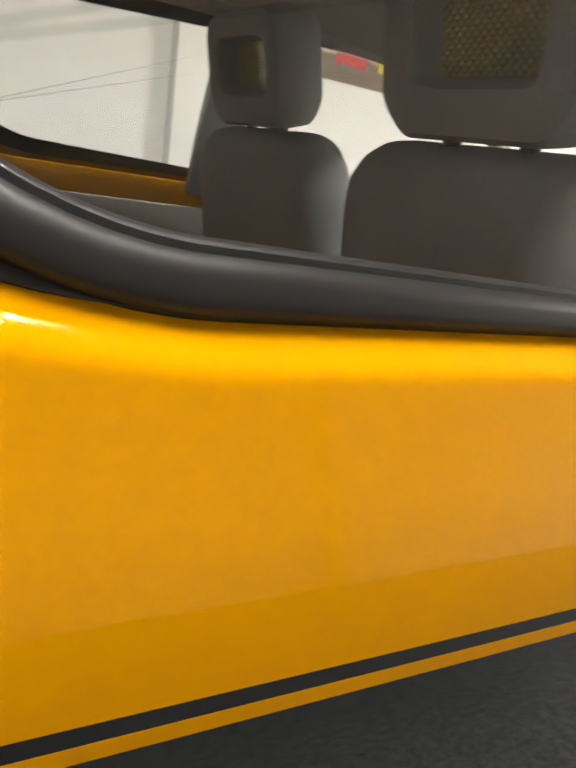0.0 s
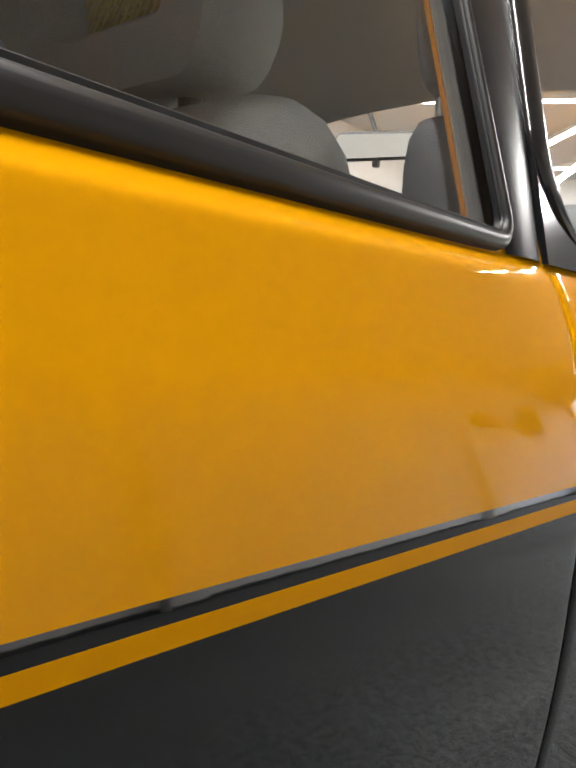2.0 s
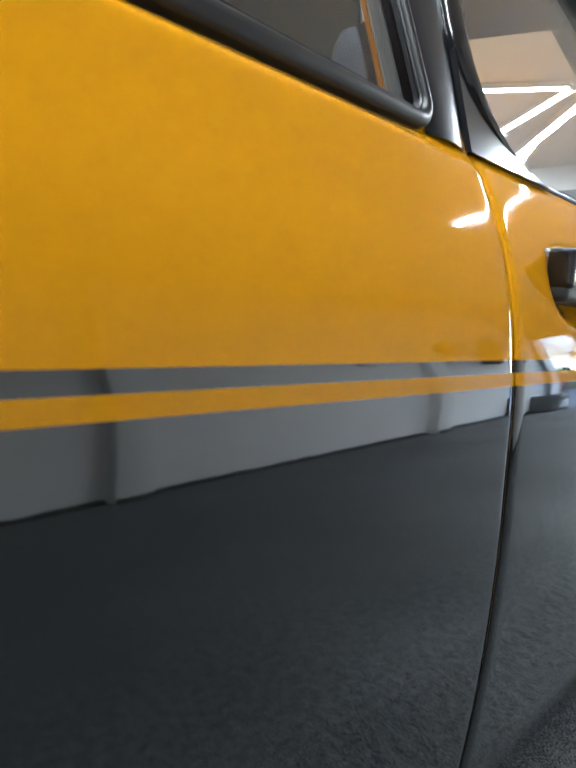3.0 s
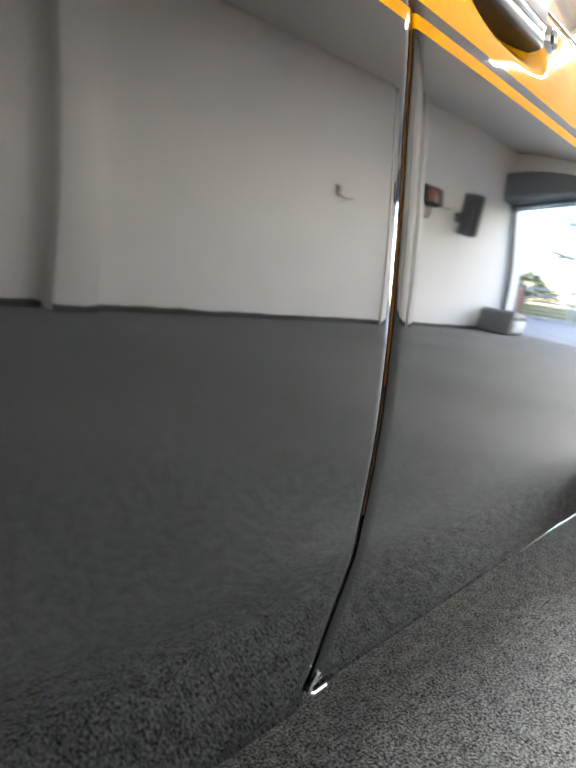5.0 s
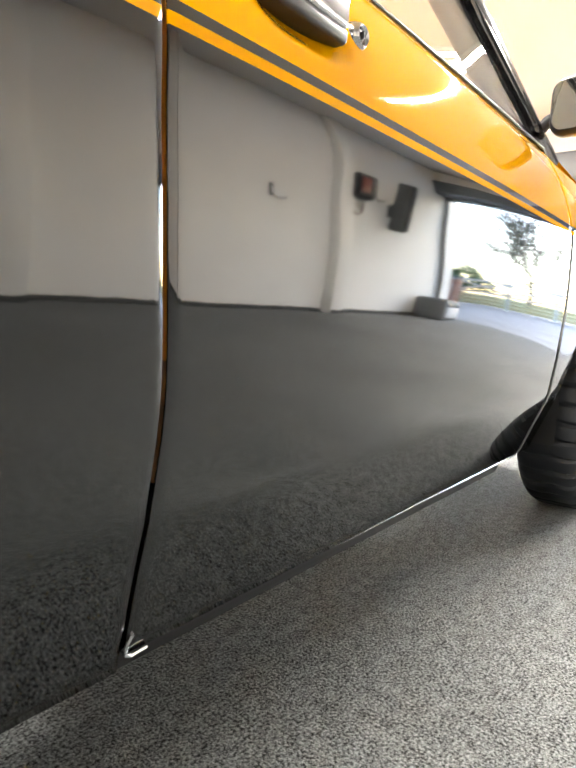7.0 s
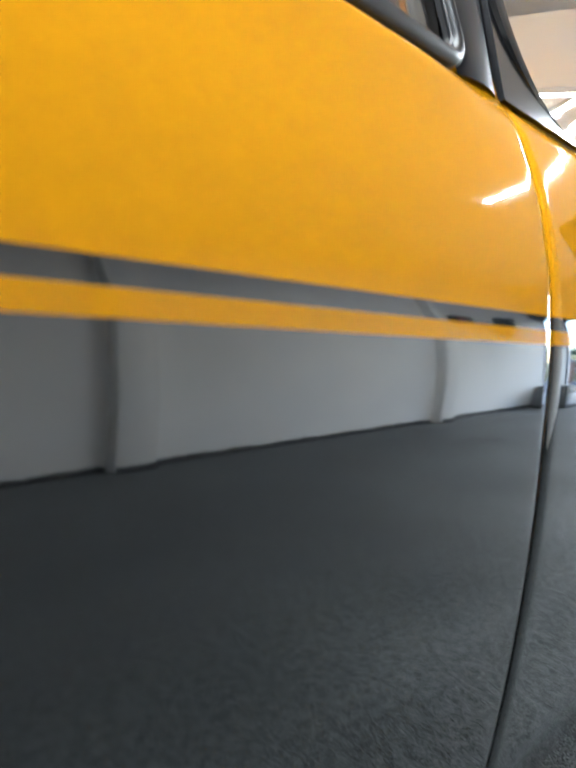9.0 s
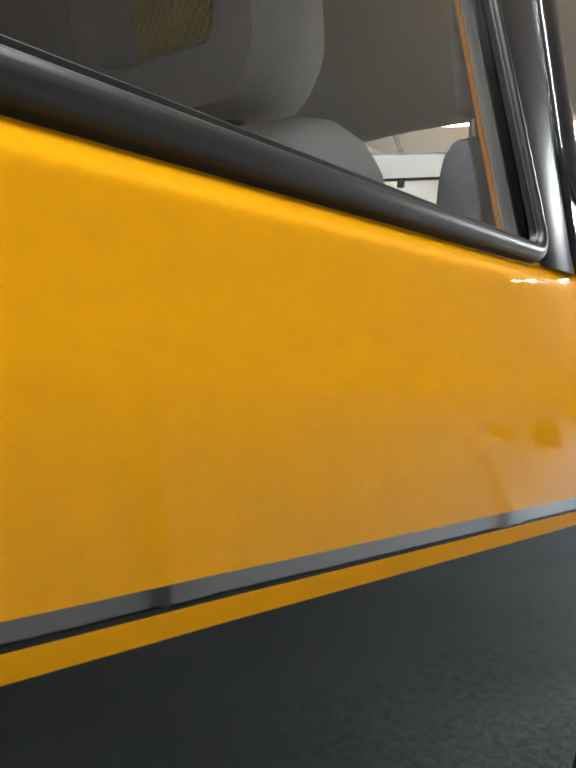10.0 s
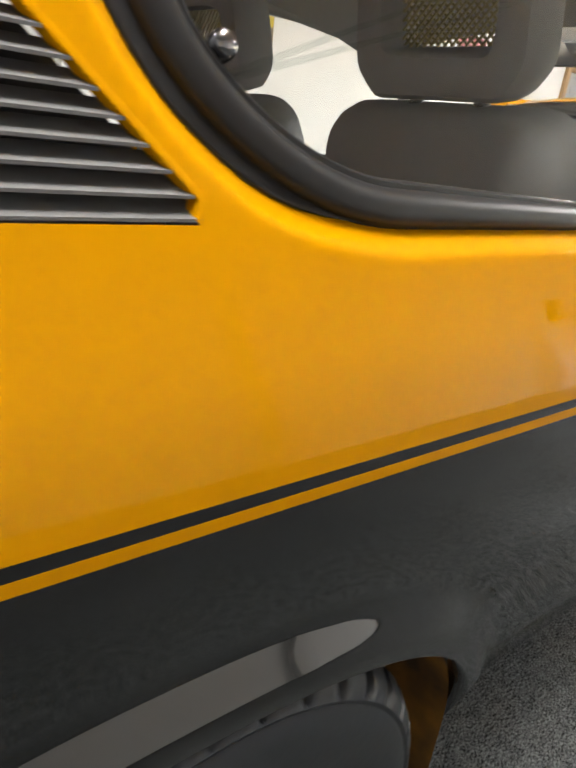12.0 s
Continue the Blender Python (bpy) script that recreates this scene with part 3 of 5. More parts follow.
def build_pillar_trim(car, mirror):
    vs, fs = [], []
    for z in zrange(0.8795, 1.26, 12):
        k = (z - 0.8795) / 0.38
        x0, x1 = (0.600 if mirror else 0.590) + 0.006 * k, (0.615 - 0.0155 * k) if mirror else 0.645 + GAP_LEAN * 0.38 * k
        for u in zrange(-1, 1, 10):
            vs.append(((x0 + x1) / 2 + u * (x1 - x0) / 2, mir(tumble(z) - 0.0015 - 0.006 * (1 - abs(u) ** 2.4), mirror), z))
    fs = [(i * 11 + j, i * 11 + j + 1, i * 11 + 12 + j, i * 11 + 11 + j) for i in range(12) for j in range(10)]
    part("pillar_trim", mesh_of("pillar_trim", vs, fs, PILLAR), car, "dark gloss centre pillar trim")
    # the pillar behind the door gap, and its belt anchor
    vs, fs = [], []
    zs = zrange(0.235, Z_BELT, 30) + zrange(Z_BELT, 1.25, 6)[1:]
    xa, xb = (0.57, 0.59) if mirror else (0.605, 0.66)
    for z in zs:
        y = (skin(0.62, z) if z < Z_BELT else tumble(z)) + 0.023
        xo = lean_of_gap(0.62, z) if z < Z_BELT else 0.029 + (-0.05 if mirror else GAP_LEAN) * (z - Z_BELT)
        vs += [(x + xo, mir(yy, mirror), z) for x, yy in ((xa, y), (xb, y), (xb, y + 0.01), (xa, y + 0.01))]
    for i in range(len(zs) - 1):
        fs += [(i * 4 + j, i * 4 + (j + 1) % 4, i * 4 + 4 + (j + 1) % 4, i * 4 + 4 + j) for j in range(4)]
    part("pillar_lining", sheet("pillar_lining", [(0.604, 0.86), (0.615 if mirror else 0.645, 0.86), (0.612 if mirror else 0.69, 1.25), (0.606, 1.25)], POST, mirror, 0.031, 0.003), car, "grey inner pillar lining")
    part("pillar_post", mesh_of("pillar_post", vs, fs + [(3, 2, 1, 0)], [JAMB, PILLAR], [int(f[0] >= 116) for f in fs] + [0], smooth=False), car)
    # yellow paint in the shade-browned edge colour, dulled as if behind hazy glass
    part("pillar_edge", sheet("pillar_edge", [(0.5965, 0.885), (0.5995, 0.885), (0.6035, 1.24), (0.6005, 1.24)], SEAM, mirror, 0.03, 0.004), car, "thin yellow painted pillar edge")


def build_pillar_cover(car):
    """Wide padded trim over the centre pillar on the driver's side."""
    o = [(0.385, 0.84), (0.53, 0.84), (0.525, 1.27), (0.455, 1.27), (0.425, 1.17), (0.398, 0.98)]
    m = Matrix.Translation((0, 1.452, 0)) @ Matrix.Rotation(radians(90), 4, "X")
    part("pillar_cover", slab("pillar_cover", rounded(o, [0.01, 0.01, 0.01, 0.03, 0.08, 0.08], 5), 0.03, FABRIC, 0.01, m, 3), car, "dark padded centre pillar cover")


PILLAR = material("dark_gloss_pillar_trim", (0.014, 0.014, 0.016), 0.34, 0, 0.1)
POST = material("grey_pillar_lining", (0.14, 0.138, 0.135), 0.6)
# JAMB: body yellow taken down to brown, the door gap's shade in its colour
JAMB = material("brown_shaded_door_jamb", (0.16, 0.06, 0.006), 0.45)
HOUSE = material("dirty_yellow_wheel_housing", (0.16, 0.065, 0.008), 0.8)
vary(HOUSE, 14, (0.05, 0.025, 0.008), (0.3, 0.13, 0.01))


def build_door_parts(door, mirror):
    outline = FAR_DOOR_WIN if mirror else DOOR_WIN
    part("window_frame", band("window_frame", outline, FRAME, GLOSS, mirror, None, lambda p, q: p[1] < 0.91 and q[1] < 0.91 and min(p[0], q[0]) > 0.76, lambda x, z: 1 - 0.75 * (1 - step(0.0, 0.10, z - 0.888)) * step(0.66, 0.74, x)), door, "gloss black door window frame")
    part("frame_corner", sheet("frame_corner", [(0.6475, 0.879), (0.80, 0.879), (0.74, 0.892), (0.712, 0.903), (0.695, 0.925), (0.688, 0.965), (0.6655, 0.985)], GLOSS, mirror, -0.007, 0.013), door, "gloss black frame corner")
    pane = part("door_glass", sheet("door_glass", inset(outline, 0.0), GLASS, mirror, 0.004, 0.003), door, "clear door glass")
    pane.visible_shadow = False
    # belt weatherstrip
    path = [(x, mir(tumble(Z_BELT) + plan(x) + 0.001, mirror), 0.8805) for x in zrange(0.69, 1.69, 20)]
    part("weatherstrip", sweep("weatherstrip", path, ring(0.003, 10), RUBBER), door, "black rubber weatherstrip")
    part("door_card", box("door_card", (0.66, min(mir(0.1, mirror), mir(0.115, mirror)), 0.26), (1.67, max(mir(0.1, mirror), mir(0.115, mirror)), 0.872), PLASTIC, 0.004), door, "dark inner door card")
    # chrome strip along the door's foot, turned up at its rear end
    foot = [(x, 0.2205) for x in zrange(0.98, 1.70, 20)]
    path = [(x, mir(skin(x, z) + 0.004, mirror), z - 0.003) for x, z in foot]
    me = sweep("sill_strip", path, ring(0.0026, 10), STRIP)
    for v in me.vertices:
        x, y, z = path[v.index // 10]
        k = 0.12 + 0.88 * step(0.95, 1.45, x)
        v.co = Vector((v.co.x, y + (v.co.y - y) * k, z + (v.co.z - z) * k))
    part("sill_strip", me, door, "thin polished metal strip")
    path = [(x, mir(skin(x, z) - 0.001, mirror), z) for x, z in ((0.6435, 0.243), (0.6405, 0.23), (0.642, 0.222), (0.649, 0.218), (0.665, 0.2195))]
    part("strip_end", sweep("strip_end", path, ring(0.002, 8), ALLOY), door, "bright hooked metal strip end")
    build_handle(door, mirror)
    if not mirror:
        build_mirror(door)


def build_handle(door, mirror):
    bm = bmesh.new()
    bmesh.ops.create_cube(bm, size=1)
    for v in bm.verts:
        f = 1 if v.co.x > 0 else -1
        u = v.co.z + 0.5
        v.co = Vector((0.7790 + f * (0.066 - (0.004 if v.co.y < 0 else 0)), -0.002 if v.co.y < 0 else 0.034, 0.7745 + u * 0.037 + (0.0 if f < 0 else -0.002)))
        if v.co.y < 0 and u < 0.5:
            v.co.z += 0.007
    bmesh.ops.bevel(bm, geom=bm.edges[:], offset=0.005, segments=3, profile=0.5, affect="EDGES")
    if mirror:
        for v in bm.verts:
            v.co.y = 2 * MID - v.co.y
    h = part("door_handle", of_bm("door_handle", bm, CHROME, True), door, "chunky chrome pull handle")
    lo, hi = (0.7128, -0.0032, 0.777), (0.7225, 0.02, 0.8105)
    if mirror:
        lo, hi = (lo[0], 2 * MID - hi[1], lo[2]), (hi[0], 2 * MID - lo[1], hi[2])
    glo, ghi = (0.7135, 0.0, 0.766), (0.843, 0.03, 0.7815)
    if mirror:
        glo, ghi = (glo[0], 2 * MID - ghi[1], glo[2]), (ghi[0], 2 * MID - glo[1], ghi[2])
    part("grip", box("grip", glo, ghi, SATIN, 0.005, 3), h, "black underside of the handle")
    part("handle_cap", box("handle_cap", lo, hi, GLOSS, 0.004, 3), h, "black handle end cap")
    prof = [(0.0001, 0.010), (0.0045, 0.010), (0.005, 0.009), (0.0065, 0.009), (0.007, 0.011), (0.0095, 0.0125), (0.012, 0.010), (0.0145, 0.004), (0.0155, -0.008)]
    m = Matrix.Translation((0.878, mir(0.019, mirror), 0.790)) @ Matrix.Rotation(radians(-90 if mirror else 90), 4, "X")
    lock = part("door_lock", lathe("door_lock", prof, 32, CHROME, m), door, "round chrome lock barrel")
    a, b = (0.006, 0.0105) if not mirror else (2 * MID - 0.0105, 2 * MID - 0.006)
    part("keyhole", box("keyhole", (0.8768, a, 0.7865), (0.8792, b, 0.7935), PLASTIC), lock)


def build_mirror(door):
    body = rounded([(-0.078, -0.055), (0.078, -0.062), (0.078, 0.055), (-0.07, 0.058)], [0.03, 0.03, 0.03, 0.03], 6)
    m = Matrix.Translation((1.700, -0.008, 0.968)) @ Matrix.Rotation(radians(90), 4, "Z") @ Matrix.Rotation(radians(90), 4, "X")
    head = part("door_mirror", slab("door_mirror", body, 0.05, SATIN, 0.014, m, 4), door, "black door mirror on a short arm")
    m2 = Matrix.Translation((1.6975, -0.008, 0.968)) @ Matrix.Rotation(radians(90), 4, "Z") @ Matrix.Rotation(radians(90), 4, "X")
    part("mirror_glass", slab("mirror_glass", inset(body, 0.009), 0.003, MIRROR, 0.0, m2), head, "silvered mirror glass")
    part("arm", sweep("arm", [(1.725, 0.105, 0.92), (1.724, 0.092, 0.926), (1.72, 0.075, 0.943), (1.718, 0.045, 0.955)], ring(0.013, 12), SATIN, up=Vector((0, 0, 1))), head)
    part("foot", box("foot", (1.69, 0.085, 0.893), (1.755, 0.112, 0.938), SATIN, 0.008, 3), head)


STRIP = material("polished_strip", (0.5, 0.5, 0.51), 0.1, 1.0)
UNDER = material("matt_black_sill", (0.012, 0.012, 0.013), 0.5, 0, 0.3)
MIRROR = material("mirror_silver", (0.9, 0.9, 0.9), 0.01, 1.0)
GLOSS = material("gloss_black_trim", (0.008, 0.008, 0.009), 0.14, 0, 0.5)


def build_wheel(car, x, mirror):
    """A steel-belted tyre with cut shoulders, and a dished wheel in it."""
    prof = [(0.165, -0.07), (0.185, -0.08), (0.225, -0.083), (0.255, -0.078), (0.2705, -0.066), (0.279, -0.05), (0.28, -0.02), (0.28, 0.02), (0.279, 0.05), (0.2705, 0.066), (0.264, 0.0725), (0.255, 0.078), (0.25, 0.0765), (0.245, 0.079), (0.225, 0.083), (0.2, 0.082), (0.185, 0.08), (0.165, 0.07)]
    n, vs, fs = 216, [], []
    for k in range(n):
        a = 2 * math.pi * k / n
        for j, (r, h) in enumerate(prof):
            if j in (7, 8, 9, 10, 3, 4, 5) and k % 6 == 0:
                r -= 0.008
            vs.append((r * math.cos(a + 0.02 * abs(h) / 0.05), r * math.sin(a + 0.02 * abs(h) / 0.05), h))
    c = len(prof)
    for k in range(n):
        for j in range(c):
            fs.append((k * c + j, ((k + 1) % n) * c + j, ((k + 1) % n) * c + (j + 1) % c, k * c + (j + 1) % c))
    y = mir(0.057, mirror)
    m = Matrix.Translation((x + 0.035, y, HUB_Z)) @ Matrix.Rotation(radians(-90 if mirror else 90), 4, "X") @ Matrix.Diagonal((0.993, 0.993, 1, 1))
    me = mesh_of("tyre", [m @ Vector(v) for v in vs], fs, TYRE)
    me.set_sharp_from_angle(angle=radians(35))
    disc = part("wheel", lathe("wheel", [(0.168, 0.07), (0.16, 0.055), (0.15, 0.03), (0.14, 0.022), (0.09, 0.035), (0.06, 0.04), (0.03, 0.035), (0.0001, 0.035)], 48, ALLOY, m), car, "silver dished wheel")
    part("tyre", me, disc, "dark grey worn tyre")
    # wheel housing
    w, hs = HALF[x] - 0.007, []
    for k in range(25):
        a = math.pi * k / 24
        hs.append((x + w * math.copysign(abs(math.cos(a)) ** 0.87, math.cos(a)), AXLE_Z - 0.02 + 0.282 * math.sin(a) ** 0.87))
    foot = 0.13 if x < 1 else 0.235
    hs = [(x + w, foot)] + hs + [(x - w, foot)]
    hv = [(px, mir(yy, mirror), pz) for yy in (0.012, 0.34) for px, pz in hs]
    hf = [(k, k + 1, 28 + k, 27 + k) for k in range(26)] + [tuple(range(27, 54))]
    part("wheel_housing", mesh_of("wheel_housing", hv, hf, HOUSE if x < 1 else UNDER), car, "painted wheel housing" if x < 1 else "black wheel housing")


def loft(name, sections, mats):
    n, c = len(sections), len(sections[0])
    vs = [p for s in sections for p in s]
    fs = [(i * c + j, i * c + j + 1, (i + 1) * c + j + 1, (i + 1) * c + j) for i in range(n - 1) for j in range(c - 1)]
    bm = bmesh.new()
    b = [bm.verts.new(v) for v in vs]
    for f in fs:
        bm.faces.new([b[k] for k in f])
    return of_bm(name, bm, mats, True)


def across(x, z, crown, y0, n=16, drop=0.0):
    """A line over the car from side to side, crowned."""
    out = []
    for k in range(n + 1):
        u = k / n * 2 - 1
        y = MID + u * (MID - y0)
        out.append((x + drop * u * u, y, z + crown * (1 - u * u)))
    return out


def build_shell(car):
    roof = [across(x, z, c, 0.208) for x, z, c in ((-0.42, 1.225, 0.035), (-0.3, 1.255, 0.045), (-0.1, 1.275, 0.05), (0.3, 1.287, 0.052), (0.7, 1.287, 0.05), (1.0, 1.280, 0.045), (1.15, 1.272, 0.036))]
    part("roof", loft("roof", roof, YELLOW), car, "yellow roof")
    lin = [across(x, z - 0.028, c, 0.215) for x, z, c in ((-0.42, 1.232, 0.03), (-0.1, 1.28, 0.045), (0.3, 1.292, 0.047), (0.7, 1.288, 0.045), (1.0, 1.262, 0.05), (1.13, 1.229, 0.057), (1.15, 1.223, 0.058), (1.165, 1.228, 0.056), (1.175, 1.288, 0.034))]
    part("headlining", loft("headlining", lin, LINING), car, "dark cloth headlining")
    bonnet = [across(x, z, 0.03, 0.068 + 0.02 * (x - 1.7)) for x, z in ((1.80, 0.88), (1.9, 0.876), (2.2, 0.86), (2.45, 0.83), (2.58, 0.78), (2.63, 0.72))]
    part("bonnet", loft("bonnet", bonnet, YELLOW), car, "yellow bonnet")
    for o in (False, True):
        top = [(x, mir(y, o), z) for x, y, z in ((1.15, 0.212, 1.272), (1.45, 0.152, 1.08), (1.735, 0.1, 0.905), (1.80, 0.092, 0.875))]
        part("windscreen_pillar", sweep("windscreen_pillar", top, [(-0.022, -0.02), (0.022, -0.02), (0.026, 0.0), (0.018, 0.018), (-0.018, 0.018), (-0.026, 0.0)], GLOSS, up=Vector((0, 0, 1))), car, "gloss black windscreen pillar")
        inner = [(x, y + (-0.022 if o else 0.022), z - 0.022) for x, y, z in top]
        part("screen_trim", sweep("screen_trim", inner, ring(0.024, 10), LINING, up=Vector((0, 0, 1))), car)
        rail = [(x, mir(tumble(z), o), z) for x, z in ((-0.42, 1.225), (-0.2, 1.268), (0.2, 1.282), (0.62, 1.286), (1.15, 1.275))]
        part("roof_rail", sweep("roof_rail", rail, ring(0.016, 10), YELLOW, up=Vector((0, 0, 1))), car)
        trim = [(x, y + (-0.018 if o else 0.018), z - 0.016) for x, y, z in rail]
        part("rail_trim", sweep("rail_trim", trim, ring(0.022, 10), LINING, up=Vector((0, 0, 1))), car)
    ws = [across(x, z, c, y, drop=-0.06) for x, z, c, y in ((1.18, 1.268, 0.034, 0.22), (1.5, 1.075, 0.03, 0.165), (1.84, 0.88, 0.03, 0.115))]
    g = part("windscreen", loft("windscreen", ws, GLASS), car, "clear windscreen")
    g.visible_shadow = False
    tg = [across(x, z, 0.02, y) for x, z, y in ((-0.43, 1.225, 0.2), (-0.6, 1.06, 0.15), (-0.72, 0.92, 0.12))]
    g = part("rear_window", loft("rear_window", tg, GLASS), car, "clear rear window glass")
    g.visible_shadow = False
    hatch = [across(x, z, 0.012, y) for x, z, y in ((-0.72, 0.92, 0.10), (-0.82, 0.86, 0.09), (-0.86, 0.7, 0.09), (-0.87, 0.45, 0.1))]
    part("tailgate", loft("tailgate", hatch, YELLOW), car, "yellow tailgate")
    front = [across(x, z, 0.0, 0.1, drop=-0.05) for x, z in ((2.63, 0.72), (2.645, 0.6), (2.63, 0.42), (2.58, 0.25))]
    part("front_panel", loft("front_panel", front, BLACK), car)
    for x, name in ((2.68, "front_bumper"), (-0.92, "rear_bumper")):
        part(name, sweep(name, [(x - 0.06 * math.copysign(1, x), 0.06, 0.46), (x, 0.2, 0.46), (x, 1.37, 0.46), (x - 0.06 * math.copysign(1, x), 1.51, 0.46)], [(-0.05, -0.02), (0.05, -0.02), (0.045, 0.02), (-0.045, 0.02)], PLASTIC, up=Vector((1, 0, 0))), car, "black bumper bar")
    part("floor_pan", box("floor_pan", (-0.82, 0.37, 0.17), (2.55, 1.20, 0.24), PLASTIC, 0.02), car, "dark underbody")
    for o in (False, True):
        a, b = sorted((mir(0.1, o), mir(0.24, o)))
        part("sill", box("sill", (0.235, a, 0.17), (1.70, b, 0.30), UNDER, 0.015), car, "black sill under the doors")
        a, b = sorted((mir(0.105, o), mir(0.12, o)))
        part("inner_panel", box("inner_panel", (-0.66, a, 0.806), (0.585, b, 0.868), YELLOW, 0.004), car, "yellow painted inner panel")
        a, b = sorted((mir(0.125, o), mir(0.14, o)))
        part("side_trim", box("side_trim", (-0.6, a, 0.565), (0.585, b, 0.806), LINING, 0.006), car, "dark inner side trim")
    part("parcel_shelf", box("parcel_shelf", (-0.66, 0.14, 0.80), (-0.28, 1.43, 0.815), LINING, 0.004), car, "dark parcel shelf")
    part("dashboard", box("dashboard", (1.42, 0.1, 0.62), (1.8, 1.47, 0.9), PLASTIC, 0.04, 4), car, "black dashboard")
    part("bulkhead", box("bulkhead", (1.72, 0.12, 0.24), (1.78, 1.45, 0.86), PLASTIC), car)
    build_cabin_mirror(car)


def build_cabin_mirror(car):
    o = rounded([(-0.112, -0.03), (0.112, -0.034), (0.112, 0.034), (-0.112, 0.03)], 0.018, 6)
    m = Matrix.Translation((1.256, 0.803, 1.216)) @ Matrix.Rotation(radians(90 + 22), 4, "Z") @ Matrix.Rotation(radians(79), 4, "X")
    b = part("cabin_mirror", slab("cabin_mirror", o, 0.022, PLASTIC, 0.006, m, 3), car, "black-framed rear-view mirror")
    m2 = Matrix.Translation((1.2545, 0.803, 1.216)) @ Matrix.Rotation(radians(90 + 22), 4, "Z") @ Matrix.Rotation(radians(79), 4, "X")
    part("mirror_glass", slab("mirror_glass", inset(o, 0.006), 0.002, MIRROR, 0, m2), b)
    part("stalk", sweep("stalk", [(1.268, 0.808, 1.235), (1.272, 0.835, 1.265), (1.275, 0.864, 1.312)], ring(0.005, 8), RUBBER, up=Vector((1, 0, 0))), b)
    part("dip_lever", box("dip_lever", (1.259, 0.805, 1.170), (1.273, 0.821, 1.190), PLASTIC, 0.003), b)


def pillow(name, outline, thick, mats, place, p=11.0, rings=9, belly=0.0):
    n = len(outline)
    cx, cz = sum(q[0] for q in outline) / n, sum(q[1] for q in outline) / n
    vs, fs = [], []
    ks = [(k / rings) ** 2.6 for k in range(rings + 1)]
    for sgn in (1, -1):
        base = len(vs)
        for k in ks[:-1]:
            s = 1 - k
            h = thick / 2 * (1 - s ** p) ** 0.5
            grow = belly * (1 - s ** p) if sgn > 0 else 0.0
            vs += [(cx + (x - cx) * s, cz + (z - cz) * s, sgn * h - grow * min(0.0, cz + (z - cz) * s)) for x, z in outline]
        vs.append((cx, cz, sgn * thick / 2 - (belly * min(0.0, cz) if sgn > 0 else 0.0)))
        for r in range(rings - 1):
            for j in range(n):
                a, b = base + r * n + j, base + r * n + (j + 1) % n
                q = (a, b, b + n, a + n)
                fs.append(q if sgn > 0 else q[::-1])
        for j in range(n):
            a, b = base + (rings - 1) * n + j, base + (rings - 1) * n + (j + 1) % n
            fs.append((a, b, len(vs) - 1) if sgn > 0 else (b, a, len(vs) - 1))
    bm = bmesh.new()
    bv = [bm.verts.new(place @ Vector(v)) for v in vs]
    for f in fs:
        bm.faces.new([bv[k] for k in f])
    bmesh.ops.remove_doubles(bm, verts=bm.verts, dist=1e-5)
    return of_bm(name, bm, mats, True)


def open_cushion(name, outer, inner, thick, mats, place, n=12):
    """A padded ring between two outlines of equal count."""
    c = len(outer)
    vs, fs = [], []
    for (xo, zo), (xi, zi) in zip(outer, inner):
        for k in range(n):
            a = 2 * math.pi * k / n
            u = 0.5 + 0.5 * math.copysign(abs(math.cos(a)) ** 0.5, math.cos(a))
            h = thick / 2 * math.copysign(abs(math.sin(a)) ** 0.6, math.sin(a))
            vs.append((xi + (xo - xi) * u, zi + (zo - zi) * u, h))
    for i in range(c):
        for k in range(n):
            a, b = i * n + k, i * n + (k + 1) % n
            d, e = ((i + 1) % c) * n + k, ((i + 1) % c) * n + (k + 1) % n
            fs.append((a, b, e, d))
    bm = bmesh.new()
    bv = [bm.verts.new(place @ Vector(v)) for v in vs]
    for f in fs:
        bm.faces.new([bv[k] for k in f])
    return of_bm(name, bm, mats, True)


def even(outline, n):
    """The outline again, with n points evenly spaced."""
    pts = [Vector(p) for p in outline]
    lens = [(pts[(i + 1) % len(pts)] - p).length for i, p in enumerate(pts)]
    total, out, i, run = sum(lens), [], 0, 0.0
    for k in range(n):
        d = total * k / n
        while run + lens[i] < d:
            run += lens[i]
            i += 1
        t = (d - run) / max(lens[i], 1e-9)
        out.append(tuple(pts[i].lerp(pts[(i + 1) % len(pts)], t)))
    return out


NET = material("olive_headrest_net", (0.33, 0.28, 0.11), 0.8)


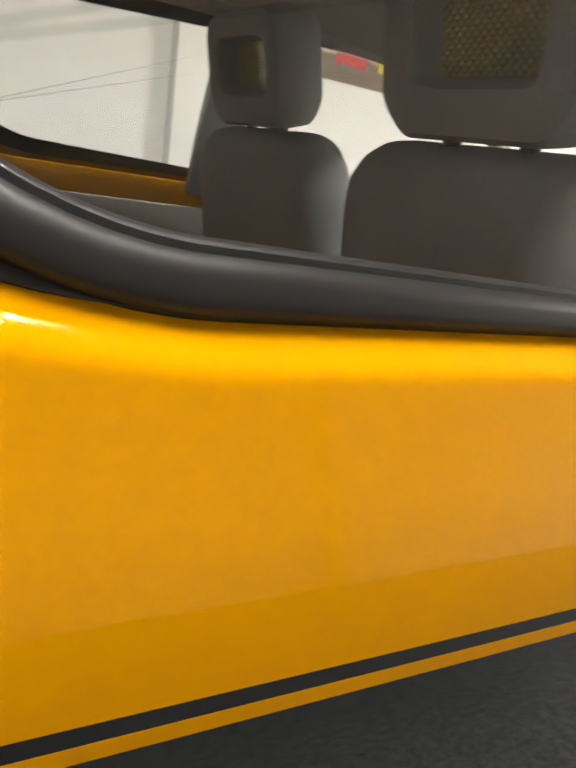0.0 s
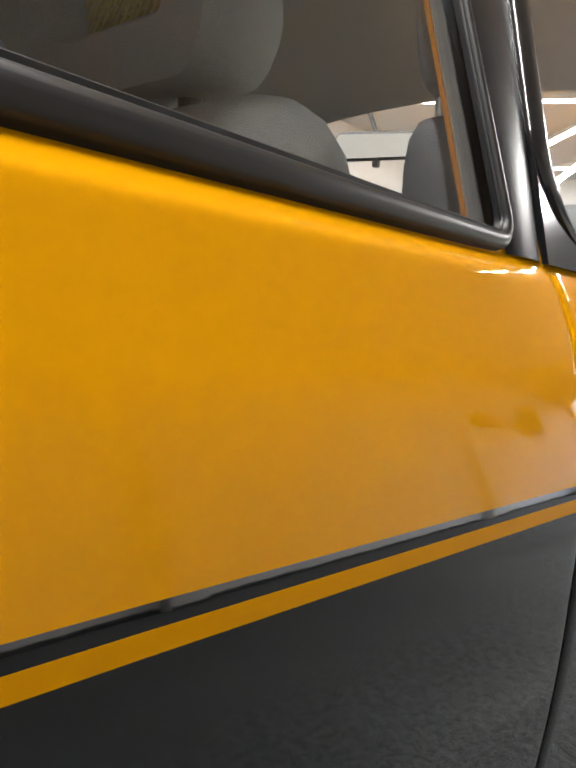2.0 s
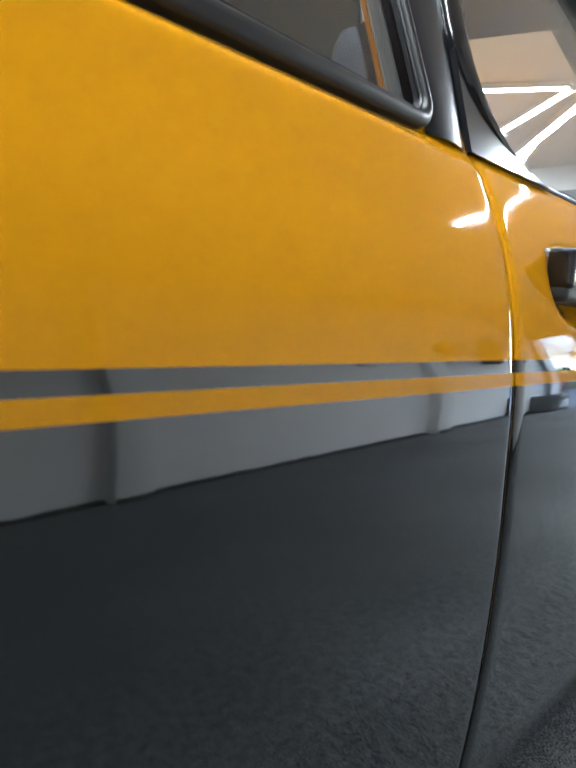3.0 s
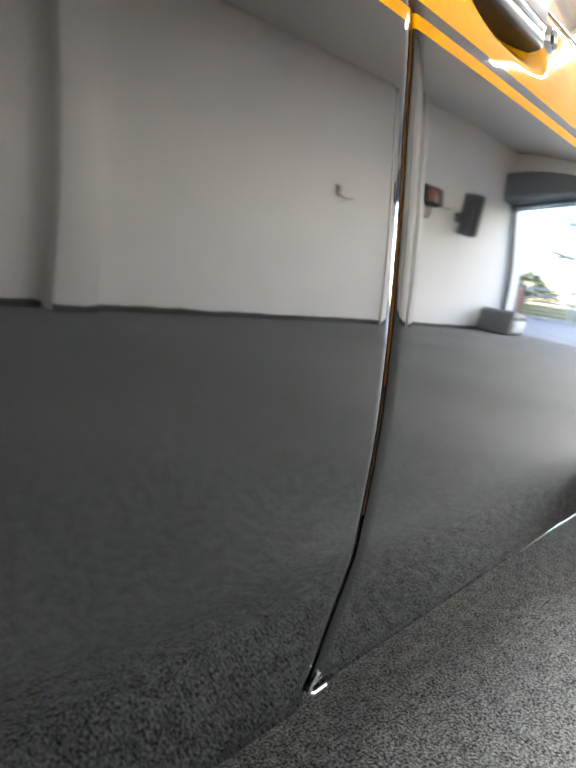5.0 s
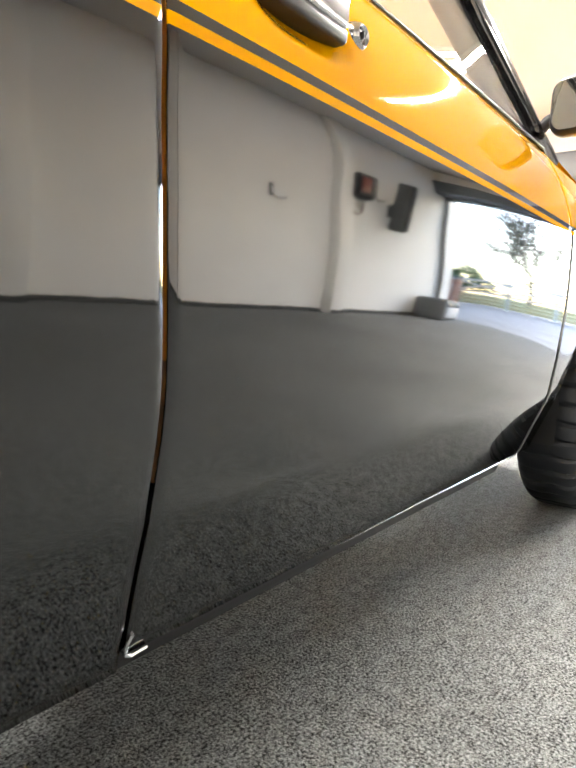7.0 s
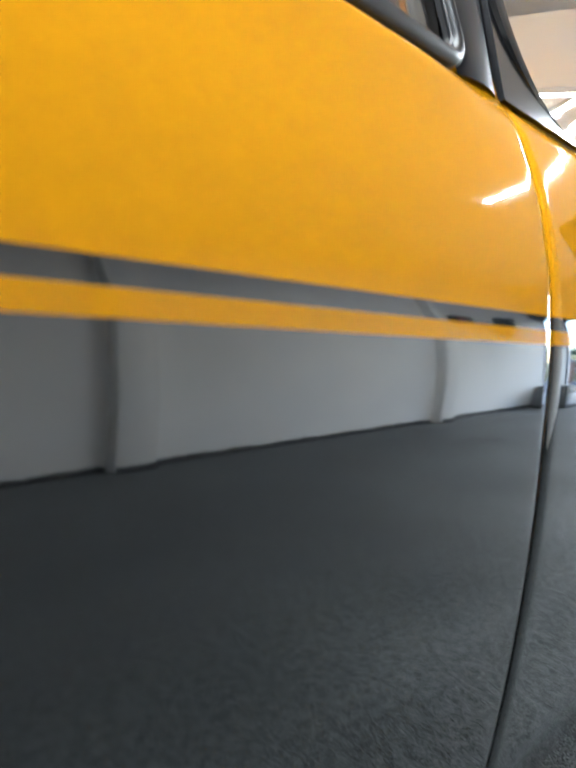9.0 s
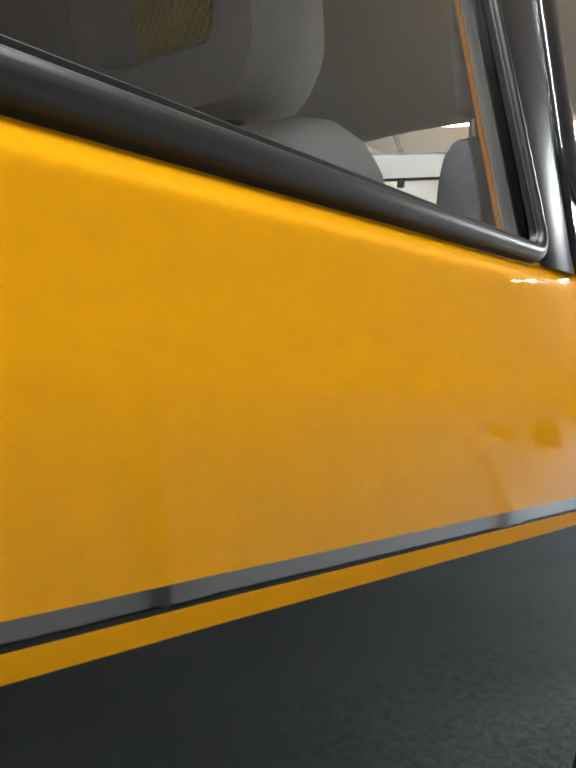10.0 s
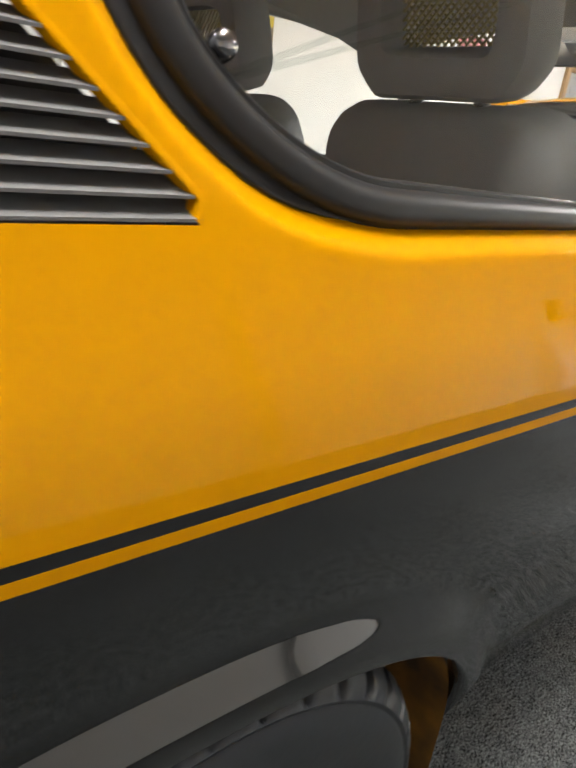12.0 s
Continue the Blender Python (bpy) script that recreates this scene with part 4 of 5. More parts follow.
def build_seat(car, x, y, z, lean=14, yaw=10):
    """A front seat seen from behind: shaped back, cushion, and an open head restraint with a net."""
    turn = Matrix.Translation((x, y, z)) @ Matrix.Rotation(radians(yaw), 4, "Z") @ Matrix.Rotation(radians(lean), 4, "Y").inverted() @ Matrix.Rotation(radians(90), 4, "Z") @ Matrix.Rotation(radians(90), 4, "X")
    back = rounded([(-0.25, -0.55), (0.25, -0.55), (0.25, -0.25), (0.215, 0.0), (-0.215, 0.0), (-0.25, -0.25)], [0.05, 0.05, 0.2, 0.07, 0.07, 0.2], 10)
    seat = part("front_seat", pillow("front_seat", even(back, 72), 0.17, FABRIC, turn, belly=0.13), car, "dark grey cloth front seat")
    head = rounded([(-0.12, 0.007), (0.12, 0.007), (0.155, 0.05), (0.148, 0.228), (-0.148, 0.228), (-0.155, 0.05)], [0.03, 0.03, 0.05, 0.05, 0.05, 0.05], 8)
    hole = rounded([(-0.088, 0.08), (0.088, 0.08), (0.088, 0.172), (-0.088, 0.172)], 0.012, 4)
    o, i = even(head, 64), even(hole, 64)
    rest = part("head_restraint", open_cushion("head_restraint", o, i, 0.115, FABRIC, turn), seat, "open dark cloth head restraint")
    for sgn in (1, -1):
        for j in range(-8, 24):
            a = Vector((-0.088 + j * 0.0125, 0.08))
            b = a + Vector((sgn * 0.092, 0.092))
            ta, tb = sorted(((-0.088 - a.x) / (b.x - a.x), (0.088 - a.x) / (b.x - a.x)))
            t0, t1 = max(0.0, ta), min(1.0, tb)
            if t1 - t0 < 0.03:
                continue
            e, f = a.lerp(b, t0), a.lerp(b, t1)
            path = [turn @ Vector((v.x, v.y, 0.004 * sgn)) for v in (e, f)]
            part("net_cord", sweep("net_cord", path, ring(0.0023, 5), NET, up=Vector((1, 0, 0))), rest)
    for s in (-0.06, 0.06):
        path = [turn @ Vector((s, v, 0)) for v in (-0.03, 0.035)]
        part("restraint_post", sweep("restraint_post", path, ring(0.0075, 10), SATIN, up=Vector((1, 0, 0))), seat)
        part("post_collar", sweep("post_collar", [turn @ Vector((s, v, 0)) for v in (-0.012, 0.008)], ring(0.013, 12), PLASTIC, up=Vector((1, 0, 0))), seat)
    base = rounded([(-0.24, -0.02), (0.24, -0.02), (0.24, 0.46), (-0.24, 0.46)], 0.06, 6)
    m = Matrix.Translation((x + 0.12, y, 0.42)) @ Matrix.Rotation(radians(-90), 4, "Z") @ Matrix.Rotation(radians(6), 4, "X")
    part("seat_cushion", pillow("seat_cushion", even(base, 60), 0.16, FABRIC, m), seat)
    part("seat_runner", box("seat_runner", (x + 0.12, y - 0.2, 0.235), (x + 0.55, y + 0.2, 0.36), PLASTIC, 0.02), seat)


car = thing("hatchback_car", "glossy yellow hatchback car with gloss black lower body", "car")
for side in (False, True):
    build_quarter(car, side)
    door = build_door(car, side)
    xs = dense(X_FRONT + 0.006, 2.62, 0.012, AXLE_F - 0.345, AXLE_F + 0.345)
    part("front_wing", flank_panel("front_wing", xs, front_bottom, wing_rows(), wing_surface, side, False, True), car)
    build_side_window(car, side)
    build_louvre(car, side)
    build_pillar_trim(car, side)
    build_door_parts(door, side)
    for ax in (AXLE_R, AXLE_F):
        build_wheel(car, ax, side)
build_shell(car)
build_pillar_cover(car)
build_seat(car, 0.492, 0.446, 1.014)
build_seat(car, 0.472, 1.148, 1.02)


# darker copy of the seat cloth: shade in the colour, for the slim seat
DIM_CLOTH = material("dimmed_blue_grey_seat_cloth", (0.12, 0.125, 0.14), 0.7, 0, 0.3)
vary(DIM_CLOTH, 60, (0.105, 0.11, 0.125), (0.135, 0.14, 0.155))


def build_slim_seat(x, y, z, lean=12):
    """A front seat squeezed thin as a stand-in for a narrow seat-like shape, with a padded solid head restraint."""
    turn = Matrix.Translation((x, y, z)) @ Matrix.Rotation(radians(lean), 4, "Y").inverted() @ Matrix.Rotation(radians(90), 4, "Z") @ Matrix.Rotation(radians(90), 4, "X") @ Matrix.Diagonal((0.224, 0.8, 0.56, 1))
    back = rounded([(-0.17, -0.55), (0.17, -0.55), (0.2, -0.25), (0.165, 0.0), (-0.165, 0.0), (-0.2, -0.25)], [0.05, 0.05, 0.2, 0.06, 0.06, 0.2], 8)
    seat = part("front_seat", pillow("front_seat", even(back, 64), 0.13, DIM_CLOTH, turn, belly=0.2), car, "narrow dark blue-grey seat back")
    head = rounded([(-0.09, 0.02), (0.09, 0.02), (0.125, 0.09), (0.115, 0.2), (-0.115, 0.2), (-0.125, 0.09)], 0.045, 6)
    part("head_restraint", pillow("head_restraint", even(head, 48), 0.09, DIM_CLOTH, turn), seat, "padded dark blue-grey head restraint")
    for s in (-0.05, 0.05):
        part("restraint_post", sweep("restraint_post", [turn @ Vector((s, v, 0)) for v in (-0.03, 0.04)], ring(0.006, 10), CHROME, up=Vector((1, 0, 0))), seat, "chrome restraint post")
    part("seat_foot", sweep("seat_foot", [turn @ Vector((0, v, 0)) for v in (-0.5, -0.95)], ring(0.012, 8), SATIN, up=Vector((1, 0, 0))), seat)


build_slim_seat(0.666, 0.187, 1.02)

# ---- a second car of the same kind, parked in front ----
copy_thing(car, pose(4.42, 1.3, 0) @ Matrix.Diagonal((1.1, 1.1, 1.1, 1)))
bpy.context.view_layer.update()

# ---- things on the wall by the garage opening ----
DARKM = material("dark_grey_steel", (0.06, 0.065, 0.07), 0.5)
SHUT = material("grey_shutter_metal", (0.11, 0.12, 0.13), 0.45, 0, 0.5)
relief(SHUT, 40, 0.1, 0.002)
CLOTH = material("speaker_cloth", (0.012, 0.012, 0.013), 0.9)
relief(CLOTH, 500, 0.4, 0.001)
CASE = material("grey_case_plastic", (0.12, 0.125, 0.13), 0.5)
PALE = material("pale_panel", (0.62, 0.63, 0.65), 0.45)
vary(PALE, 14, (0.55, 0.56, 0.58), (0.68, 0.69, 0.71))
HOT = material("reddish_heater_element", (0.22, 0.05, 0.045), 0.4)


def build_shutter():
    """The rolled-up shutter's housing over the opening, with its side guide."""
    t = thing("roller_shutter", "dark grey rolled-up shutter housing over the open garage doorway", "shutter")
    o = rounded([(WALL_F - 0.34, 2.02), (WALL_F, 2.0), (WALL_F, 2.32), (WALL_F - 0.34, 2.32)], [0.05, 0.005, 0.005, 0.03], 5)
    vs = [(x, y, z) for y in (WALL_R + 0.02, 3.7) for x, z in o]
    n = len(o)
    fs = [(k, (k + 1) % n, n + (k + 1) % n, n + k) for k in range(n)] + [tuple(range(n))[::-1], tuple(range(n, 2 * n))]
    me = mesh_of("housing", vs, fs, SHUT)
    me.set_sharp_from_angle(angle=radians(35))
    part("housing", me, t)
    for k in range(2):
        z = 1.93 + k * 0.036
        part("slat", box("slat", (WALL_F - 0.05, WALL_R + 0.06, z), (WALL_F - 0.03, 3.6, z + 0.033), SHUT, 0.006), t)
    for y in (WALL_R + 0.01, 3.52):
        part("guide_rail", box("guide_rail", (WALL_F - 0.04, y, 0.0), (WALL_F - 0.005, y + 0.05, 2.02), DARKM, 0.005), t, "dark steel guide rail")


def build_heater(x0, x1, z0, z1):
    t = thing("quartz_heater", "small black quartz heater with reddish element on the wall", "heater")
    y = WALL_R
    part("body", box("body", (x0, y + 0.06, z0), (x1, y + 0.2, z1), CLOTH, 0.03, 4), t)
    part("reflector", box("reflector", (x0 + 0.05, y + 0.19, z0 + 0.04), (x1 - 0.12, y + 0.207, z1 - 0.04), HOT, 0.005), t, "reddish reflector")
    for k in range(3):
        z = z0 + 0.07 + k * (z1 - z0 - 0.14) / 2
        part("element", sweep("element", [(x0 + 0.06, y + 0.212, z), (x1 - 0.13, y + 0.212, z)], ring(0.006, 8), HOT, up=Vector((0, 0, 1))), t)
    for k in range(4):
        x = x1 - 0.105 + k * 0.024
        part("rib", box("rib", (x, y + 0.19, z0 + 0.02), (x + 0.014, y + 0.212, z1 - 0.02), CASE, 0.003), t)
    part("bracket", box("bracket", (x0 + 0.1, y + 0.001, z0 + 0.08), (x0 + 0.2, y + 0.07, z1 - 0.08), DARKM, 0.006), t)
    cable = [(x0 + 0.02, y + 0.03, z1 + 0.28), (x0 + 0.03, y + 0.04, z1 + 0.1), (x0 + 0.08, y + 0.1, z1 - 0.01)]
    part("cable", sweep("cable", cable, ring(0.007, 8), DARKM), t)
    loop = [(x0 + 0.17 + 0.11 * math.cos(a), y + 0.09, z0 + 0.01 + 0.16 * math.sin(a)) for a in zrange(-2.9, -0.2, 12)]
    part("cable", sweep("cable", loop, ring(0.007, 8), HOT), t)
    lead = [(x1 - 0.02, y + 0.1, z1 - 0.03), (x1 + 0.12, y + 0.06, z1 - 0.06), (x1 + 0.28, y + 0.05, z1 - 0.16), (x1 + 0.42, y + 0.06, z1 - 0.14)]
    part("cable", sweep("cable", lead, ring(0.007, 8), DARKM), t)


def build_speaker(x, z):
    """A wedge-shaped loudspeaker tilted on its wall bracket."""
    t = thing("loudspeaker", "black loudspeaker tilted on a wall bracket", "loudspeaker")
    m = Matrix.Translation((x, WALL_R + 0.18, z)) @ Matrix.Rotation(radians(-10), 4, "Y") @ Matrix.Rotation(radians(-16), 4, "X")
    part("cabinet", box("cabinet", (-0.07, -0.1, -0.26), (0.08, 0.08, 0.26), DARKM, 0.02, 3, m), t)
    part("grille", box("grille", (-0.06, 0.078, -0.245), (0.07, 0.092, 0.245), CLOTH, 0.008, 2, m), t, "black cloth grille")
    part("bracket", box("bracket", (x - 0.04, WALL_R, z - 0.08), (x + 0.04, WALL_R + 0.16, z + 0.04), DARKM, 0.006), t)


def build_hook(x, z):
    p = [(x - 0.02, WALL_R + 0.012, z + 0.055), (x - 0.018, WALL_R + 0.02, z), (x + 0.0, WALL_R + 0.05, z - 0.04), (x + 0.05, WALL_R + 0.085, z - 0.05), (x + 0.075, WALL_R + 0.1, z - 0.03)]
    t = thing("wall_hook", "small pale metal hook screwed to the white wall", "hook")
    part("hook", sweep("hook", p, ring(0.011, 8), PALE, up=Vector((0, 0, 1))), t)
    part("plate", box("plate", (x - 0.045, WALL_R, z - 0.03), (x + 0.01, WALL_R + 0.014, z + 0.09), CASE, 0.005), t, "dark back plate")


def build_chest(x, y):
    """A low machine box with a sloping grey lid and a pale front."""
    t = thing("tool_chest", "grey tool chest with pale front panel standing on carpet", "toolbox")
    o = [(0, 0.012), (0.45, 0.012), (0.45, 0.25), (0.38, 0.33), (0.05, 0.38), (0, 0.34)]
    m = Matrix.Translation((x, y, 0)) @ Matrix.Rotation(radians(90), 4, "X")
    part("body", slab("body", rounded(o, 0.02, 3), -0.42, CASE, 0.012, m), t)
    part("front_panel", box("front_panel", (x + 0.452, y + 0.03, 0.05), (x + 0.466, y + 0.39, 0.24), PALE, 0.004), t, "pale front panel")
    part("side_panel", box("side_panel", (x + 0.08, y + 0.421, 0.05), (x + 0.41, y + 0.434, 0.23), PALE, 0.004), t, "pale side panel")
    for k in range(2):
        part("latch", box("latch", (x + 0.08 + k * 0.24, y + 0.42, 0.25), (x + 0.13 + k * 0.24, y + 0.445, 0.3), CHROME, 0.004), t, "bright latch")
    part("handle", sweep("handle", [(x + 0.464, y + 0.12, 0.20), (x + 0.51, y + 0.14, 0.19), (x + 0.51, y + 0.28, 0.19), (x + 0.464, y + 0.3, 0.20)], ring(0.01, 8), DARKM, up=Vector((0, 0, 1))), t)
    for dx in (0.06, 0.39):
        for dy in (0.06, 0.36):
            part("foot", box("foot", (x + dx - 0.025, y + dy - 0.025, 0.0), (x + dx + 0.025, y + dy + 0.025, 0.02), RUBBER, 0.004), t)


build_shutter()
build_heater(5.10, 5.43, 1.58, 1.79)
build_speaker(6.05, 1.60)
build_hook(4.07, 1.43)
build_chest(6.85, WALL_R + 0.05)


def build_carpet_edge(x0, x1, y, seed):
    """The carpet's ragged edge, turned up the foot of the wall."""
    r = random.Random(seed)
    n = max(4, round((x1 - x0) / 0.012))
    h, vs = 0.0, []
    for k in range(n + 1):
        x = x0 + (x1 - x0) * k / n
        h = 0.85 * h + r.uniform(-0.004, 0.004)
        z = 0.045 + h + (r.uniform(0.004, 0.012) if r.random() < 0.12 else 0)
        vs += [(x, y + 0.04, 0.001), (x, y + 0.02, 0.012), (x, y + 0.014, z), (x, y + 0.001, z)]
    fs = [(k * 4 + j, k * 4 + j + 1, k * 4 + 5 + j, k * 4 + 4 + j) for k in range(n) for j in range(3)]
    put("baseboard", mesh_of("baseboard", vs, fs, EDGE), "dark ragged carpet edge turned up the wall", "carpet edge", kind="structure")


EDGE = material("dark_carpet_edge", (0.035, 0.036, 0.036), 0.95)
relief(EDGE, 120, 0.6, 0.006)
for a, b, d, sd in ((-3.2, 1.695, 0.0, 1), (1.695, 1.955, 0.13, 2), (1.955, 4.918, 0.0, 3), (4.918, 5.148, 0.13, 4), (5.148, 7.5, 0.0, 5)):
    build_carpet_edge(a, b, WALL_R + d, sd)

# ---- the far wall ----
POSTER = material("poster_paper", (0.33, 0.27, 0.12), 0.5)
vary(POSTER, 9, (0.42, 0.36, 0.2), (0.2, 0.15, 0.06))
POSTER_LOW = material("poster_dark_ground", (0.16, 0.12, 0.08), 0.5)
POSTER_RED = material("poster_red", (0.5, 0.03, 0.03), 0.45)
POSTER_YEL = material("poster_yellow", (0.7, 0.5, 0.02), 0.45)
POSTER_PINK = material("poster_pale_patch", (0.65, 0.42, 0.34), 0.5)


def build_poster(x0, x1, z0, z1):
    y = WALL_L - 0.006
    t = thing("poster", "poster with red and yellow car shapes on the white wall", "poster")
    part("sheet", box("sheet", (x0, y, z0), (x1, WALL_L - 0.001, z1), POSTER), t)
    w, h = x1 - x0, z1 - z0

    def flat(name, pts, m, lift):
        vs = [(x0 + w * u, y - lift, z0 + h * v) for u, v in pts]
        part(name, mesh_of(name, vs, [tuple(range(len(vs)))], m, smooth=False), t)
    flat("ground_patch", [(0.01, 0.01), (0.99, 0.01), (0.99, 0.42), (0.6, 0.5), (0.01, 0.42)], POSTER_LOW, 0.002)
    flat("pale_patch", rounded([(0.02, 0.45), (0.3, 0.5), (0.3, 0.85), (0.1, 0.8)], 0.05, 4), POSTER_PINK, 0.003)
    flat("red_shape", rounded([(0.24, 0.3), (0.62, 0.22), (0.66, 0.5), (0.56, 0.6), (0.5, 0.86), (0.3, 0.88), (0.24, 0.6)], 0.05, 4), POSTER_RED, 0.004)
    flat("dark_shape", rounded([(0.3, 0.22), (0.62, 0.16), (0.63, 0.28), (0.3, 0.36)], 0.04, 4), POSTER_LOW, 0.006)
    flat("yellow_shape", rounded([(0.82, 0.35), (0.99, 0.3), (0.99, 0.72), (0.9, 0.8), (0.83, 0.6)], 0.04, 4), POSTER_YEL, 0.004)


build_poster(2.03, 2.68, 1.60, 1.97)


def build_wall_board():
    """A boxed-in duct under the ceiling that comes out of the far wall."""
    t = thing("boxed_duct", "flat grey boarded duct under the ceiling by the wall", "duct")
    part("front_board", box("front_board", (6.0, 3.2, 2.12), (6.018, WALL_L - 0.001, 2.5), GREYP, 0.003), t)
    part("bottom_board", box("bottom_board", (6.019, 3.2, 2.12), (6.5, WALL_L - 0.001, 2.138), GREYP, 0.003), t)
    part("back_board", box("back_board", (6.501, 3.2, 2.12), (6.519, WALL_L - 0.001, 2.5), GREYP, 0.003), t)
    part("end_board", box("end_board", (6.019, 3.2, 2.139), (6.5, 3.218, 2.5), GREYP, 0.003), t)
    for x in (6.02, 6.46):
        part("hanger", box("hanger", (x, 3.24, 2.5), (x + 0.04, 3.28, CEIL), GREYP), t)


def build_side_door():
    """A grey door in a bare wood frame, in the wall beside the opening."""
    d = thing("door_1", "closed grey door in a tan wooden frame", "door", kind="structure")
    y = WALL_L - 0.002
    for x0, x1 in ((6.87, 6.945), (7.44, 7.515)):
        part("jamb", box("jamb", (x0, y - 0.045, 0.0), (x1, y, 2.085), WOOD, 0.004), d, "tan wooden door frame")
    part("head", box("head", (6.947, y - 0.045, 2.015), (7.438, y, 2.085), WOOD, 0.004), d, "tan wooden door frame")
    leaf = part("leaf", box("leaf", (6.948, y - 0.03, 0.008), (7.437, y, 2.012), PALE_GREY, 0.004), d)
    for z0, z1 in ((0.15, 0.9), (1.02, 1.88)):
        part("panel", box("panel", (7.03, y - 0.036, z0), (7.355, y - 0.0305, z1), PALE_GREY, 0.003), leaf)
    part("door_handle", sweep("door_handle", [(6.99, y - 0.03, 1.0), (6.99, y - 0.075, 1.0), (7.1, y - 0.075, 1.0)], ring(0.009, 10), ALLOY, up=Vector((0, 0, 1))), leaf, "brushed metal lever handle")


PALE_GREY = material("grey_door_paint", (0.3, 0.31, 0.33), 0.5)
vary(PALE_GREY, 6, (0.28, 0.29, 0.31), (0.33, 0.34, 0.36))
build_wall_board()
build_side_door()
SIGN = material("faded_red_sign", (0.55, 0.2, 0.2), 0.5)
sign = thing("wall_sign", "small faded red sign on the white wall", "sign")
part("board", box("board", (4.9, WALL_L - 0.012, 1.95), (5.32, WALL_L - 0.001, 2.07), SIGN, 0.003), sign)

# ---- inside the car ----
def build_wheel_rim():
    w = part("steering_wheel", sweep("steering_wheel", [Matrix.Translation((1.22, 1.12, 0.80)) @ Matrix.Rotation(radians(-62), 4, "Y") @ Vector((0.185 * math.cos(a), 0.185 * math.sin(a), 0)) for a in zrange(0, 2 * math.pi, 40)[:-1]], ring(0.014, 8), PLASTIC, closed=True, up=Vector((0.88, 0, 0.47))), car, "black steering wheel")
    part("hub", box("hub", (1.2, 1.05, 0.75), (1.26, 1.19, 0.86), PLASTIC, 0.015), w)
    part("column", sweep("column", [(1.24, 1.12, 0.8), (1.5, 1.12, 0.69)], ring(0.03, 10), PLASTIC), w)


build_wheel_rim()
# ---- outside the opening ----
BRICKM = material("red_brick", (0.32, 0.12, 0.08), 0.85)
vary(BRICKM, 9, (0.25, 0.09, 0.06), (0.4, 0.17, 0.11))
MORTAR = material("mortar", (0.42, 0.4, 0.36), 0.9)
TIMBER = material("weathered_timber", (0.42, 0.38, 0.32), 0.85)
vary(TIMBER, 4, (0.44, 0.4, 0.34), (0.6, 0.56, 0.5))
BOARD = material("yellowed_timber_boards", (0.52, 0.4, 0.2), 0.85)
vary(BOARD, 5, (0.46, 0.34, 0.16), (0.58, 0.45, 0.24))
BARK = material("bare_bark", (0.12, 0.105, 0.09), 0.9)
LEAF = material("hedge_leaves", (0.05, 0.09, 0.025), 0.7)
vary(LEAF, 3, (0.035, 0.07, 0.02), (0.08, 0.13, 0.04))


def build_gate_pillar(x, y):
    t = thing("gate_pillar", "short red brick gate pillar with stone cap beside the driveway", "pillar")
    part("core", box("core", (x - 0.21, y - 0.21, -0.03), (x + 0.21, y + 0.21, 1.08), MORTAR), t)
    bm = box("brick", (-0.107, -0.05, -0.0325), (0.107, 0.05, 0.0325), BRICKM, 0.006, 1)
    for row in range(14):
        z = 0.02 + row * 0.075
        for side in range(4):
            for k in (-0.5, 0.5):
                a = math.pi / 2 * side
                m = Matrix.Translation((x, y, z)) @ Matrix.Rotation(a, 4, "Z") @ Matrix.Translation((k * 0.224 + (0.0 if row % 2 else 0.012), 0.175, 0))
                ob = new("brick", bm)
                ob.parent = t
                ob.matrix_local = m
    part("cap", slab("cap", [(-0.27, -0.27), (0.27, -0.27), (0.27, 0.27), (-0.27, 0.27)], 0.08, CONCRETE, 0.02, Matrix.Translation((x, y, 1.08))), t, "pale stone cap")


def build_fence(x, y0, y1):
    t = thing("fence", "weathered timber fence with low boards and crossed braces above", "fence")
    r = random.Random(3)
    n = round((y1 - y0) / 1.6)
    for k in range(n + 1):
        y = y0 + (y1 - y0) * k / n
        part("post", box("post", (x - 0.05, y - 0.06, -0.1), (x + 0.05, y + 0.06, 1.2 + r.uniform(-0.03, 0.04)), TIMBER, 0.01, 1), t)
    for k in range(n):
        a, b = y0 + (y1 - y0) * k / n, y0 + (y1 - y0) * (k + 1) / n
        w, mid = (b - a) / 2, (a + b) / 2
        for z in (0.64, 1.12):
            m = Matrix.Translation((x - 0.07, mid, z + r.uniform(-0.02, 0.02))) @ Matrix.Rotation(r.uniform(-0.015, 0.015), 4, "X")
            part("rail", box("rail", (-0.02, -w, -0.045), (0.02, w, 0.045), TIMBER, 0.006, 1, m), t)
        for z in (0.14, 0.28, 0.42):
            m = Matrix.Translation((x - 0.068, mid, z)) @ Matrix.Rotation(r.uniform(-0.006, 0.006), 4, "X")
            part("board", box("board", (-0.012, 0.08 - w, -0.06), (0.012, w - 0.08, 0.06), BOARD, 0.004, 1, m), t)
        for sgn, dx in ((1, -0.1), (-1, -0.13)):
            m = Matrix.Translation((x + dx, mid, 0.88)) @ Matrix.Rotation(sgn * math.atan2(0.4, 2 * w), 4, "X")
            part("brace", box("brace", (-0.012, -w * 1.0, -0.035), (0.012, w * 1.0, 0.035), TIMBER, 0.004, 1, m), t)


